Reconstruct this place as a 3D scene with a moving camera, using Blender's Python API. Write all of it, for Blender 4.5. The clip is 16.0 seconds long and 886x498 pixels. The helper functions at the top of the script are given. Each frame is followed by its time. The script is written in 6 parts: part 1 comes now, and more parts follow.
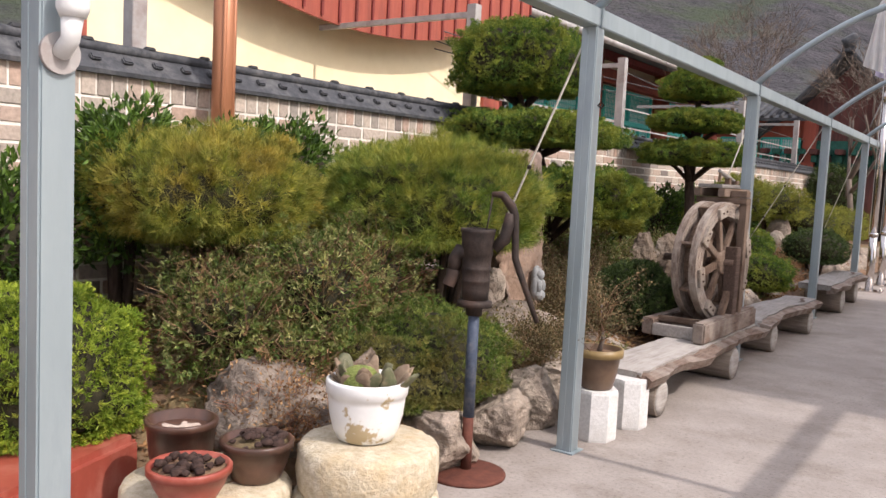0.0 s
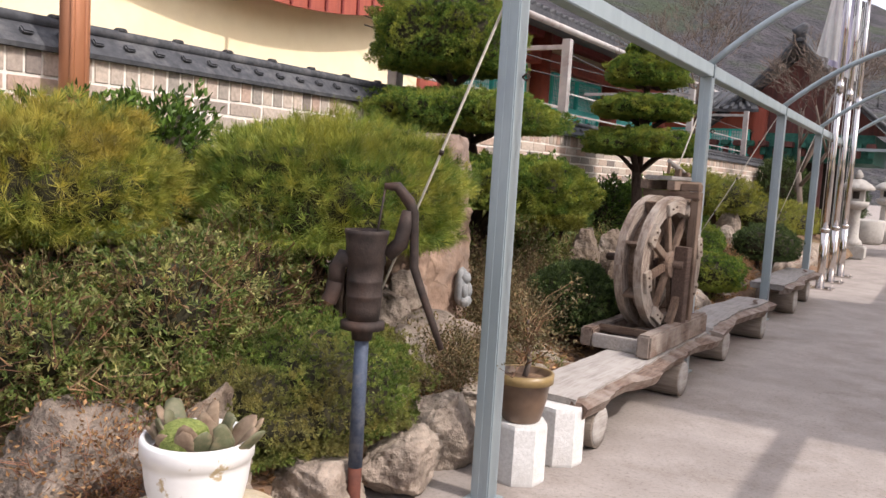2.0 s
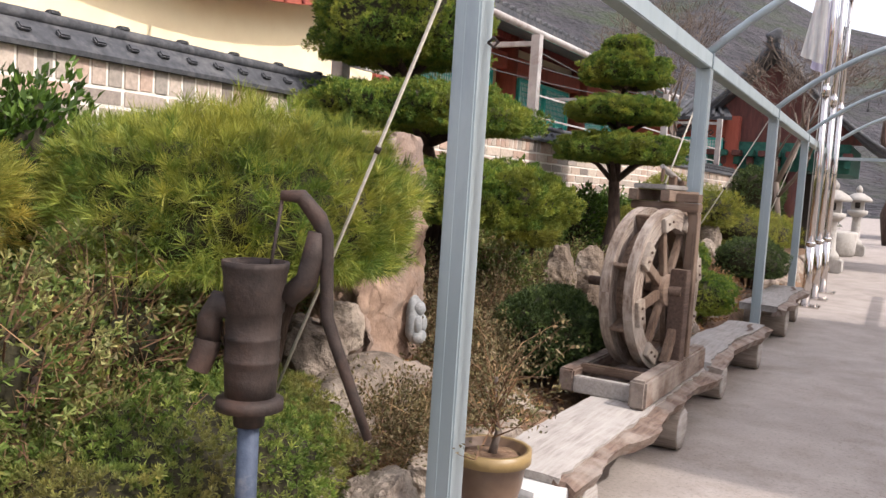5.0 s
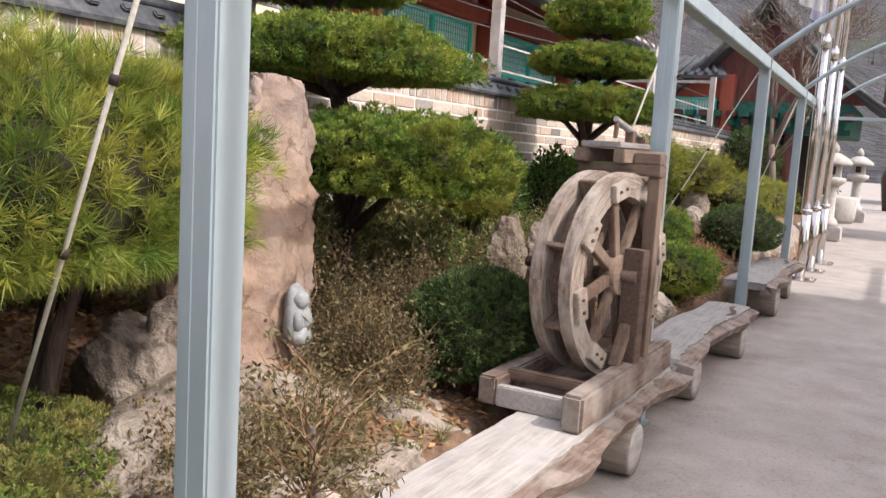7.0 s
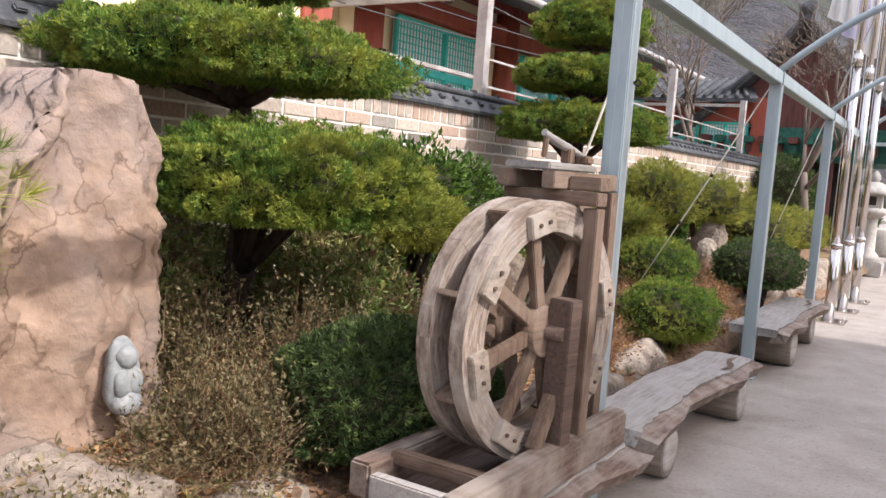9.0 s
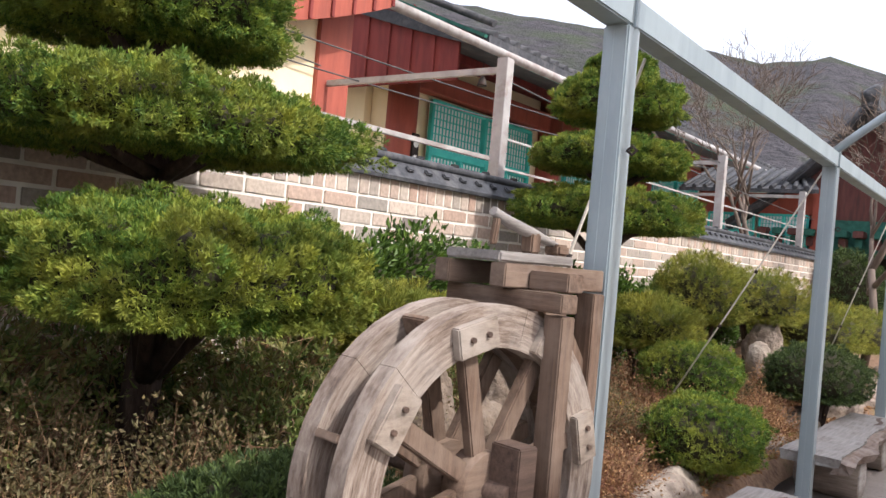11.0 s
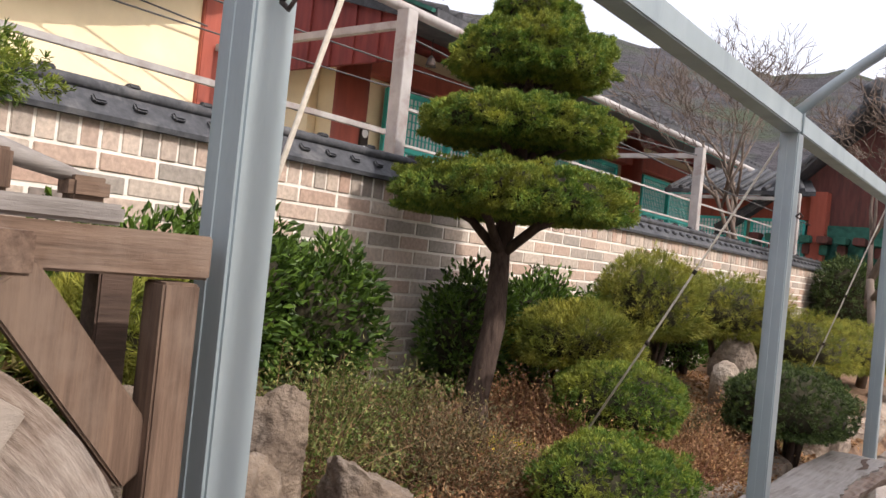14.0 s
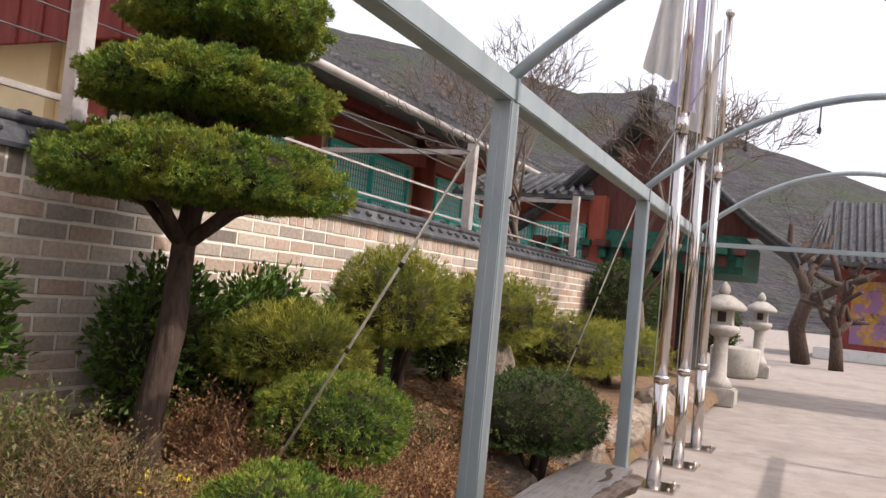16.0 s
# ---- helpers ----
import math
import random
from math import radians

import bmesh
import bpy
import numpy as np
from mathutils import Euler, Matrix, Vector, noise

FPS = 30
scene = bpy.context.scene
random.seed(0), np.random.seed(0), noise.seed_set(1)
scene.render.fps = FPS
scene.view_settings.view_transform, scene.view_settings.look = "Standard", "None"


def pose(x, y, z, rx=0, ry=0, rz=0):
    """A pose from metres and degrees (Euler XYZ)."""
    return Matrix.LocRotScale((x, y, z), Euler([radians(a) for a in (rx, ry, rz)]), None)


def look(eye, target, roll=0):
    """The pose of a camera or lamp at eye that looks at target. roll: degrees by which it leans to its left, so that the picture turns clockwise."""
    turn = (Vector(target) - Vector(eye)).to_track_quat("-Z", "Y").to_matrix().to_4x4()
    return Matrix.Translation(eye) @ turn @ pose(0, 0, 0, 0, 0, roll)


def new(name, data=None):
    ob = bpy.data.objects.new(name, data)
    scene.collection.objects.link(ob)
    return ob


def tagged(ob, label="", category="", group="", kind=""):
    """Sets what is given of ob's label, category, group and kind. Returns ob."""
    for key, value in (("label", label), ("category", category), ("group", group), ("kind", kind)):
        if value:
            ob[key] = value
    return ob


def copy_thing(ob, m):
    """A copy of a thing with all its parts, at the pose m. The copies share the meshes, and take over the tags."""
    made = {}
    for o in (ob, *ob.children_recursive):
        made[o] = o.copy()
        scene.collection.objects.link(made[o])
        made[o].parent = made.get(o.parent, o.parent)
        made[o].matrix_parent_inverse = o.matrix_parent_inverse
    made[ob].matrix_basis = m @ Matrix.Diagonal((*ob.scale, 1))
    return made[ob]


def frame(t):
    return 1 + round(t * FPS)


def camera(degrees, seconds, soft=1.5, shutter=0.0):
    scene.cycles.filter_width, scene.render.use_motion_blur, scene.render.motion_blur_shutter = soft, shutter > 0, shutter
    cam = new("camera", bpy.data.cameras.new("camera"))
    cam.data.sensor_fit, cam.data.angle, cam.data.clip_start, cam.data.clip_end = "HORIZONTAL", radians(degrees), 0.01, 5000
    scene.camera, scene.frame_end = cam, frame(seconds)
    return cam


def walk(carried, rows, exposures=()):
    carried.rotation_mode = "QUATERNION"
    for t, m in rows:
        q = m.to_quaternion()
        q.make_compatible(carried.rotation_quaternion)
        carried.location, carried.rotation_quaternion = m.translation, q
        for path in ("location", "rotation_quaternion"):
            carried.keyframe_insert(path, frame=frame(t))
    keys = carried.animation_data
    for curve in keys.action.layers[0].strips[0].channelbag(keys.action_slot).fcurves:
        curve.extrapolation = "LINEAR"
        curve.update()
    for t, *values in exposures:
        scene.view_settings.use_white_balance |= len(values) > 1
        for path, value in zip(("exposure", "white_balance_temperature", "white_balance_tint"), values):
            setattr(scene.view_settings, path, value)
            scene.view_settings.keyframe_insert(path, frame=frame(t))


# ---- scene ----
cam = camera(56.3, 16.0)
METRES, EYE, TILT, LEAN, TURN = 8.0, 1.5, 0.0, 0.0, 35.5
ROWS = [
    (0.0, 0.0, 0.0, 0.0, 0.24, -4.94, -2.84),
    (0.5, 0.0056, 0.0267, -0.0019, 1.95, -4.83, -3.01),
    (1.0, 0.0052, 0.0593, -0.0008, 3.51, -4.95, -3.3),
    (1.5, 0.0174, 0.0816, -0.0011, -1.46, -5.61, -3.45),
    (2.0, 0.0351, 0.1096, 0.0011, -3.04, -5.52, -3.46),
    (2.5, 0.0335, 0.1368, 0.0009, -4.37, -4.59, -3.33),
    (3.0, 0.0298, 0.1593, 0.0007, -6.63, -4.14, -2.69),
    (5.5, 0.0749, 0.2719, -0.0013, -5.22, -4.93, -3.67),
    (6.0, 0.1007, 0.3027, -0.0017, -5.42, -5.57, -3.64),
    (6.5, 0.117, 0.3282, -0.0042, -5.84, -5.88, -3.19),
    (7.0, 0.13, 0.3653, -0.0022, -5.48, -7.05, -3.49),
    (7.5, 0.1468, 0.3885, -0.002, -5.52, -6.87, -3.96),
    (8.0, 0.178, 0.4113, -0.0008, -5.19, -6.14, -4.1),
    (10.5, 0.2694, 0.5355, 0.0005, 1.78, -2.78, -4.38),
    (11.0, 0.2746, 0.5693, 0.0042, 1.55, 0.36, -5.05),
    (11.5, 0.2848, 0.5924, 0.0037, 1.1, 0.87, -5.44),
    (12.0, 0.3069, 0.625, 0.0055, 2.56, 1.21, -5.36),
    (12.5, 0.3183, 0.6563, 0.0038, 4.02, 1.03, -5.18),
    (13.0, 0.3312, 0.6929, 0.0049, 3.8, 1.4, -5.39),
    (13.5, 0.3539, 0.7185, 0.0035, 2.54, 0.8, -5.51),
    (14.0, 0.3836, 0.7433, 0.0028, 2.26, 0.91, -5.82),
    (14.5, 0.3981, 0.7724, 0.0024, -2.24, 1.23, -6.12),
    (15.0, 0.4168, 0.8008, 0.0036, -8.64, 1.89, -6.89),
    (15.5, 0.4437, 0.8198, 0.0045, -9.86, 2.29, -6.22),
    (16.0, 0.4699, 0.84, 0.0027, -10.35, 2.67, -5.47),
]
walk(cam, [(t, pose(0, 0, EYE, TILT, LEAN, TURN) @ pose(METRES * x, METRES * y, METRES * z, 90 + pitch, roll, yaw)) for t, x, y, z, yaw, pitch, roll in ROWS], [(0.0, 0.16, 6250, 16), (3.0, 0.28, 6250, 16), (7.0, 0.6, 6150, 14), (8.3, 0.7, 6050, 14), (11.0, 0.5, 6050, 14), (14.0, 0.28, 6350, 15), (16.0, 0.2, 6500, 16)])

# ---- light ----
world = bpy.data.worlds.new("world")
scene.world = world
world.use_nodes = True
sky = world.node_tree.nodes.new("ShaderNodeTexSky")
sky.sky_type, sky.sun_disc = "NISHITA", False
sky.sun_elevation, sky.sun_rotation = radians(46.5), radians(90)
sky.dust_density, sky.air_density, sky.ozone_density = 6.0, 1.0, 0.6
haze = world.node_tree.nodes.new("ShaderNodeMix")
haze.data_type = "RGBA"
haze.inputs[0].default_value, haze.inputs[7].default_value = 0.5, (8.8, 8.7, 8.9, 1)
world.node_tree.links.new(sky.outputs[0], haze.inputs[6])
world.node_tree.links.new(haze.outputs[2], world.node_tree.nodes["Background"].inputs[0])
world.node_tree.nodes["Background"].inputs[1].default_value = 0.18
sun = new("sun", bpy.data.lights.new("sun", "SUN"))
sun.data.energy, sun.data.angle, sun.data.color = 3.15, radians(0.8), (1.0, 0.93, 0.83)
sun.matrix_world = look((10, 0, 10.55), (0, 0, 0))


# ---- materials ----
def mat(name, rough=0.8, metal=0.0, spec=0.3):
    m = bpy.data.materials.new(name)
    m.use_nodes = True
    b = m.node_tree.nodes["Principled BSDF"]
    b.inputs["Roughness"].default_value, b.inputs["Metallic"].default_value = rough, metal
    b.inputs["Specular IOR Level"].default_value = spec
    return m, m.node_tree, b


def node(nt, kind, **sets):
    n = nt.nodes.new(kind)
    for k, v in sets.items():
        n.inputs[k.replace("_", " ")].default_value = v
    return n


def coords(nt, stretch=(1, 1, 1), world_space=False):
    tc = nt.nodes.new("ShaderNodeNewGeometry" if world_space else "ShaderNodeTexCoord")
    mp = nt.nodes.new("ShaderNodeMapping")
    mp.inputs["Scale"].default_value = stretch
    nt.links.new(tc.outputs["Position" if world_space else "Object"], mp.inputs["Vector"])
    return mp.outputs["Vector"]


def ramp(nt, fac, stops):
    r = nt.nodes.new("ShaderNodeValToRGB")
    while len(r.color_ramp.elements) < len(stops):
        r.color_ramp.elements.new(0.5)
    for e, (p, c) in zip(r.color_ramp.elements, stops):
        e.position, e.color = p, (*c, 1)
    nt.links.new(fac, r.inputs["Fac"])
    return r.outputs["Color"]


def mix(nt, a, b, fac, kind="MIX"):
    n = nt.nodes.new("ShaderNodeMix")
    n.data_type, n.blend_type = "RGBA", kind
    for sock, v in ((n.inputs[6], a), (n.inputs[7], b), (n.inputs[0], fac)):
        if isinstance(v, (tuple, float, int)):
            sock.default_value = (*v, 1) if isinstance(v, tuple) else v
        else:
            nt.links.new(v, sock)
    return n.outputs[2]


def noise_fac(nt, vec, scale, detail=6.0, rough=0.6):
    n = node(nt, "ShaderNodeTexNoise", Scale=scale, Detail=detail, Roughness=rough)
    nt.links.new(vec, n.inputs["Vector"])
    return n.outputs["Fac"]


def bump(nt, b, fac, strength=0.3, dist=0.01):
    n = node(nt, "ShaderNodeBump", Strength=strength, Distance=dist)
    nt.links.new(fac, n.inputs["Height"])
    nt.links.new(n.outputs["Normal"], b.inputs["Normal"])


def surface(name, dark, light, scale=8.0, rough=0.8, metal=0.0, spec=0.3, stain=None, stain_scale=1.2, bump_scale=60.0,
            bump_strength=0.3, bump_dist=0.006, stretch=(1, 1, 1), world_space=False, stain_range=(0.5, 0.7), vary=0.0):
    """A two-scale surface: grain between two colours, stains over it, fine relief."""
    m, nt, b = mat(name, rough, metal, spec)
    vec = coords(nt, stretch, world_space)
    col = ramp(nt, noise_fac(nt, vec, scale), [(0.3, dark), (0.7, light)])
    if stain:
        f = ramp(nt, noise_fac(nt, vec, stain_scale, 8.0, 0.65), [(stain_range[0], (0, 0, 0)), (stain_range[1], (1, 1, 1))])
        col = mix(nt, col, stain, f)
    if vary:
        oi = nt.nodes.new("ShaderNodeObjectInfo")
        h = node(nt, "ShaderNodeHueSaturation")
        mr = node(nt, "ShaderNodeMapRange", To_Min=1 - vary, To_Max=1 + vary)
        nt.links.new(oi.outputs["Random"], mr.inputs["Value"])
        nt.links.new(mr.outputs["Result"], h.inputs["Value"])
        nt.links.new(col, h.inputs["Color"])
        col = h.outputs["Color"]
    nt.links.new(col, b.inputs["Base Color"])
    bump(nt, b, noise_fac(nt, vec, bump_scale, 4.0), bump_strength, bump_dist)
    return m


def foliage(name, stops, rough=0.6, trans=0.25, patch=None, spec=0.25):
    """Leaves: each leaf its own shade, with patches over the crown, and light that comes through."""
    m, nt, b = mat(name, rough, 0.0, spec)
    g = nt.nodes.new("ShaderNodeNewGeometry")
    col = ramp(nt, g.outputs["Random Per Island"], stops)
    if patch:
        f = ramp(nt, noise_fac(nt, coords(nt), patch[1], 3.0), [(0.45, (0, 0, 0)), (0.62, (1, 1, 1))])
        col = mix(nt, col, patch[0], mix(nt, (0.0, 0.0, 0.0), f, 0.7))
    f = ramp(nt, noise_fac(nt, coords(nt), 11.0, 3.0), [(0.32, (0.55, 0.6, 0.6)), (0.52, (1.0, 1.0, 1.0)), (0.7, (1.3, 1.22, 1.0))])
    col = mix(nt, col, f, 1.0, "MULTIPLY")
    nt.links.new(col, b.inputs["Base Color"])
    tr = nt.nodes.new("ShaderNodeBsdfTranslucent")
    nt.links.new(col, tr.inputs["Color"])
    mx = node(nt, "ShaderNodeMixShader", Fac=trans)
    nt.links.new(b.outputs[0], mx.inputs[1])
    nt.links.new(tr.outputs[0], mx.inputs[2])
    nt.links.new(mx.outputs[0], nt.nodes["Material Output"].inputs["Surface"])
    return m


def island(name, stops, rough=0.85, bump_scale=40.0, bump_strength=0.4, grain=0.35):
    """Pieces in one mesh or of their own: a shade for each, with grain."""
    m, nt, b = mat(name, rough)
    g = nt.nodes.new("ShaderNodeNewGeometry")
    oi = nt.nodes.new("ShaderNodeObjectInfo")
    add = nt.nodes.new("ShaderNodeMath")
    add.operation = "ADD"
    nt.links.new(g.outputs["Random Per Island"], add.inputs[0])
    nt.links.new(oi.outputs["Random"], add.inputs[1])
    fr = nt.nodes.new("ShaderNodeMath")
    fr.operation = "FRACT"
    nt.links.new(add.outputs[0], fr.inputs[0])
    col = ramp(nt, fr.outputs[0], stops)
    vec = coords(nt, (1, 1, 1), True)
    f = ramp(nt, noise_fac(nt, vec, 35.0), [(0.3, (0.55, 0.55, 0.55)), (0.75, (1.15, 1.12, 1.1))])
    col = mix(nt, col, f, grain + 0.4, "MULTIPLY")
    nt.links.new(col, b.inputs["Base Color"])
    bump(nt, b, noise_fac(nt, vec, bump_scale * 3), bump_strength, 0.004)
    return m


def wood(name, dark, light, stretch=(18, 1.2, 18), wash=None, rough=0.85):
    """Weathered timber: long grain, cracks, a grey wash in patches."""
    m, nt, b = mat(name, rough)
    vec = coords(nt, stretch)
    grain = noise_fac(nt, vec, 3.0, 8.0, 0.7)
    col = ramp(nt, grain, [(0.28, dark), (0.5, tuple((a + c) / 2 for a, c in zip(dark, light))), (0.72, light)])
    if wash:
        f = ramp(nt, noise_fac(nt, coords(nt), 5.0), [(0.42, (0, 0, 0)), (0.62, (1, 1, 1))])
        col = mix(nt, col, wash, mix(nt, (0.0, 0.0, 0.0), f, 0.6))
    nt.links.new(col, b.inputs["Base Color"])
    bump(nt, b, grain, 0.6, 0.006)
    return m


CONCRETE = surface("pale_concrete", (0.264, 0.230, 0.205), (0.350, 0.311, 0.282), 3.0, 0.9, stain=(0.215, 0.189, 0.172), stain_scale=0.5,
                   bump_scale=70, bump_strength=0.5, world_space=True, stain_range=(0.48, 0.75))
nt_ = CONCRETE.node_tree
vec_ = coords(nt_, (1, 1, 1), True)
pb_ = nt_.nodes["Principled BSDF"]
grit_ = ramp(nt_, noise_fac(nt_, vec_, 45.0, 3.0, 0.7), [(0.30, (0.72, 0.70, 0.68)), (0.45, (1, 1, 1)), (0.72, (1.1, 1.09, 1.08))])
base_ = mix(nt_, pb_.inputs["Base Color"].links[0].from_socket, grit_, 1.0, "MULTIPLY")
wear_ = ramp(nt_, noise_fac(nt_, vec_, 1.7, 9.0, 0.75), [(0.52, (1, 1, 1)), (0.60, (0.80, 0.78, 0.76)), (0.68, (1, 1, 1))])
nt_.links.new(mix(nt_, base_, wear_, 0.7, "MULTIPLY"), pb_.inputs["Base Color"])
STEEL = surface("galvanised_steel", (0.30, 0.36, 0.38), (0.36, 0.42, 0.44), 6.0, 0.45, 0.35, 0.5, stain=(0.26, 0.31, 0.34), stain_scale=5, bump_strength=0.05, stretch=(1, 1, 0.25))
SOIL = surface("leaf_littered_soil", (0.095, 0.056, 0.036), (0.257, 0.163, 0.102), 14.0, 0.95, stain=(0.149, 0.125, 0.054), stain_scale=1.6, bump_scale=30, bump_strength=0.9, bump_dist=0.02, world_space=True)
STONE = surface("weathered_boulder", (0.124, 0.099, 0.079), (0.343, 0.279, 0.224), 9.0, 0.9, stain=(0.420, 0.360, 0.290), stain_scale=2.2, bump_scale=26, bump_strength=1.0, bump_dist=0.03, world_space=True, vary=0.18)
ROCK_BROWN = surface("brown_garden_rock", (0.085, 0.062, 0.046), (0.25, 0.195, 0.145), 8.0, 0.95, stain=(0.30, 0.255, 0.21), stain_scale=2.6, bump_scale=22, bump_strength=1.0, bump_dist=0.03, world_space=True)
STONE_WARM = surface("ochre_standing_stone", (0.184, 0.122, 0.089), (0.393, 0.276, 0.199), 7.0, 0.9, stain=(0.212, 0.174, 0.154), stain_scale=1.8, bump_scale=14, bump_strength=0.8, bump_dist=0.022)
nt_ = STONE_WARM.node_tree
vec_ = coords(nt_)
wob_ = node(nt_, "ShaderNodeTexNoise", Scale=4.0, Detail=6.0)
nt_.links.new(vec_, wob_.inputs["Vector"])
vor_ = node(nt_, "ShaderNodeTexVoronoi", Scale=2.6)
vor_.feature = "DISTANCE_TO_EDGE"
nt_.links.new(mix(nt_, vec_, wob_.outputs["Color"], 0.28), vor_.inputs["Vector"])
crack_ = ramp(nt_, vor_.outputs["Distance"], [(0.0, (0.35, 0.3, 0.26)), (0.013, (1, 1, 1))])
pb_ = nt_.nodes["Principled BSDF"]
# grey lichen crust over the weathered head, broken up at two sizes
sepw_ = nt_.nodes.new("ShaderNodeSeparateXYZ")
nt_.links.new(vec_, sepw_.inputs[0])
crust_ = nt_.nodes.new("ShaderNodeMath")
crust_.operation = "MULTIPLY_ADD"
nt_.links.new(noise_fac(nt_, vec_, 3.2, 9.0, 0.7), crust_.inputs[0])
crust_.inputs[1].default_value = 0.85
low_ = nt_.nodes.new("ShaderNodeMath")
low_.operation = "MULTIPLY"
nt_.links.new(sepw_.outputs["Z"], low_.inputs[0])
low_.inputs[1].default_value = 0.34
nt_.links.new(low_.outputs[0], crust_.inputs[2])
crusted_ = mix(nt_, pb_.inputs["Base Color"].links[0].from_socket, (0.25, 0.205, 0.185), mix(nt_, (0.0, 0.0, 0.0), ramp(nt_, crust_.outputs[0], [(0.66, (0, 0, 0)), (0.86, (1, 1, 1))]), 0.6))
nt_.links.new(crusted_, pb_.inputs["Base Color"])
nt_.links.new(mix(nt_, pb_.inputs["Base Color"].links[0].from_socket, crack_, 0.7, "MULTIPLY"), pb_.inputs["Base Color"])
GRANITE = surface("pale_granite", (0.55, 0.54, 0.52), (0.72, 0.71, 0.69), 60.0, 0.85, stain=(0.50, 0.48, 0.45), stain_scale=4, bump_scale=80, bump_strength=0.4)
GRANITE_OLD = surface("aged_granite", (0.33, 0.31, 0.285), (0.46, 0.435, 0.40), 30.0, 0.9, stain=(0.27, 0.255, 0.235), stain_scale=3, bump_scale=60, bump_strength=0.5)
FIGURE = surface("blue_grey_carved_stone", (0.188, 0.199, 0.203), (0.303, 0.310, 0.307), 25.0, 0.9, stain=(0.361, 0.354, 0.335), stain_scale=7, bump_scale=60, bump_strength=0.6)
MILLSTONE = surface("lichened_millstone", (0.40, 0.33, 0.22), (0.62, 0.55, 0.42), 22.0, 0.95, stain=(0.52, 0.40, 0.24), stain_scale=4, bump_scale=55, bump_strength=0.9, bump_dist=0.012)
MORTAR = surface("pale_mortar", (0.66, 0.62, 0.55), (0.82, 0.78, 0.71), 12.0, 0.95, bump_scale=50)
BRICK = island("mixed_clay_brick", [(0.0, (0.470, 0.338, 0.264)), (0.15, (0.580, 0.470, 0.387)), (0.3, (0.330, 0.301, 0.264)), (0.45, (0.600, 0.508, 0.422)), (0.6, (0.460, 0.404, 0.343)), (0.75, (0.480, 0.338, 0.264)), (0.88, (0.580, 0.498, 0.414)), (1.0, (0.230, 0.197, 0.176))])
TILE = surface("black_roof_tile", (0.035, 0.037, 0.042), (0.075, 0.078, 0.085), 20.0, 0.7, stain=(0.12, 0.12, 0.12), stain_scale=5, bump_scale=70)
PLASTER = surface("cream_plaster", (0.816, 0.700, 0.456), (0.880, 0.774, 0.530), 3.0, 0.9, stain=(0.742, 0.636, 0.424), stain_scale=0.8, bump_scale=120, bump_strength=0.1)
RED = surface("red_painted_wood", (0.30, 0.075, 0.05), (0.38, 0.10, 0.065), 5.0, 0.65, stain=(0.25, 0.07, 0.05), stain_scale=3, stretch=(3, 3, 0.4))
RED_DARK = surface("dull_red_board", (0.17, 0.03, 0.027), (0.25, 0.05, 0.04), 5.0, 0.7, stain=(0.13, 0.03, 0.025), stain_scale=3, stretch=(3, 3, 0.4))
# Gatehouse red, with distance haze and dimness mixed into the colour.
RED_HAZED = surface("hazed_dim_red_paint", (0.095, 0.036, 0.032), (0.16, 0.062, 0.052), 3.0, 0.75, stain=(0.07, 0.04, 0.035), stain_scale=2.5, stretch=(3, 3, 0.5))
TEAL = surface("teal_paint", (0.06, 0.50, 0.45), (0.10, 0.62, 0.56), 6.0, 0.6)
# A darker tone of the teal, for soffit, eave band and brackets.
TEAL_DARK = surface("darker_teal_green", (0.016, 0.080, 0.060), (0.040, 0.160, 0.120), 9.0, 0.7)
PAPER = surface("window_paper", (0.78, 0.82, 0.84), (0.86, 0.89, 0.90), 5.0, 0.8)
# Near-black for dark timber, and for deep shade in porch, gate and lanterns.
DARK = surface("dark_timber_and_shade", (0.02, 0.016, 0.014), (0.05, 0.04, 0.034), 8.0, 0.8)
WHITE = surface("white_paint", (0.66, 0.67, 0.66), (0.78, 0.78, 0.76), 6.0, 0.55, stain=(0.55, 0.55, 0.53), stain_scale=4)
GREYPAINT = surface("dull_grey_paint", (0.33, 0.31, 0.30), (0.46, 0.44, 0.42), 6.0, 0.6, stain=(0.25, 0.2, 0.18), stain_scale=4)
COPPER = surface("copper_brown_metal", (0.36, 0.15, 0.075), (0.45, 0.20, 0.10), 8.0, 0.38, 0.35, 0.5, stain=(0.28, 0.12, 0.06), stain_scale=3, stretch=(1, 1, 0.2), bump_strength=0.05)
IRON = surface("dark_rusted_iron", (0.022, 0.018, 0.016), (0.060, 0.044, 0.038), 16.0, 0.65, 0.3, stain=(0.080, 0.048, 0.036), stain_scale=6, bump_scale=80, bump_strength=0.4)
RUST = surface("red_rust_iron", (0.075, 0.028, 0.020), (0.15, 0.052, 0.034), 16.0, 0.8, 0.1, bump_scale=80)
BLUEPIPE = surface("chipped_blue_paint", (0.043, 0.057, 0.090), (0.081, 0.102, 0.144), 30.0, 0.6, 0.2, stain=(0.186, 0.186, 0.198), stain_scale=9)
CHROME = surface("polished_steel_pole", (0.52, 0.49, 0.47), (0.62, 0.58, 0.55), 3.0, 0.16, 1.0, 0.5, bump_strength=0.02)
WOOD = wood("weathered_wheel_timber", (0.065, 0.040, 0.027), (0.232, 0.158, 0.111), wash=(0.258, 0.198, 0.156))
WOOD_UP = wood("weathered_upright_timber", (0.052, 0.031, 0.022), (0.206, 0.138, 0.096), stretch=(18, 18, 1.2), wash=(0.232, 0.174, 0.133))
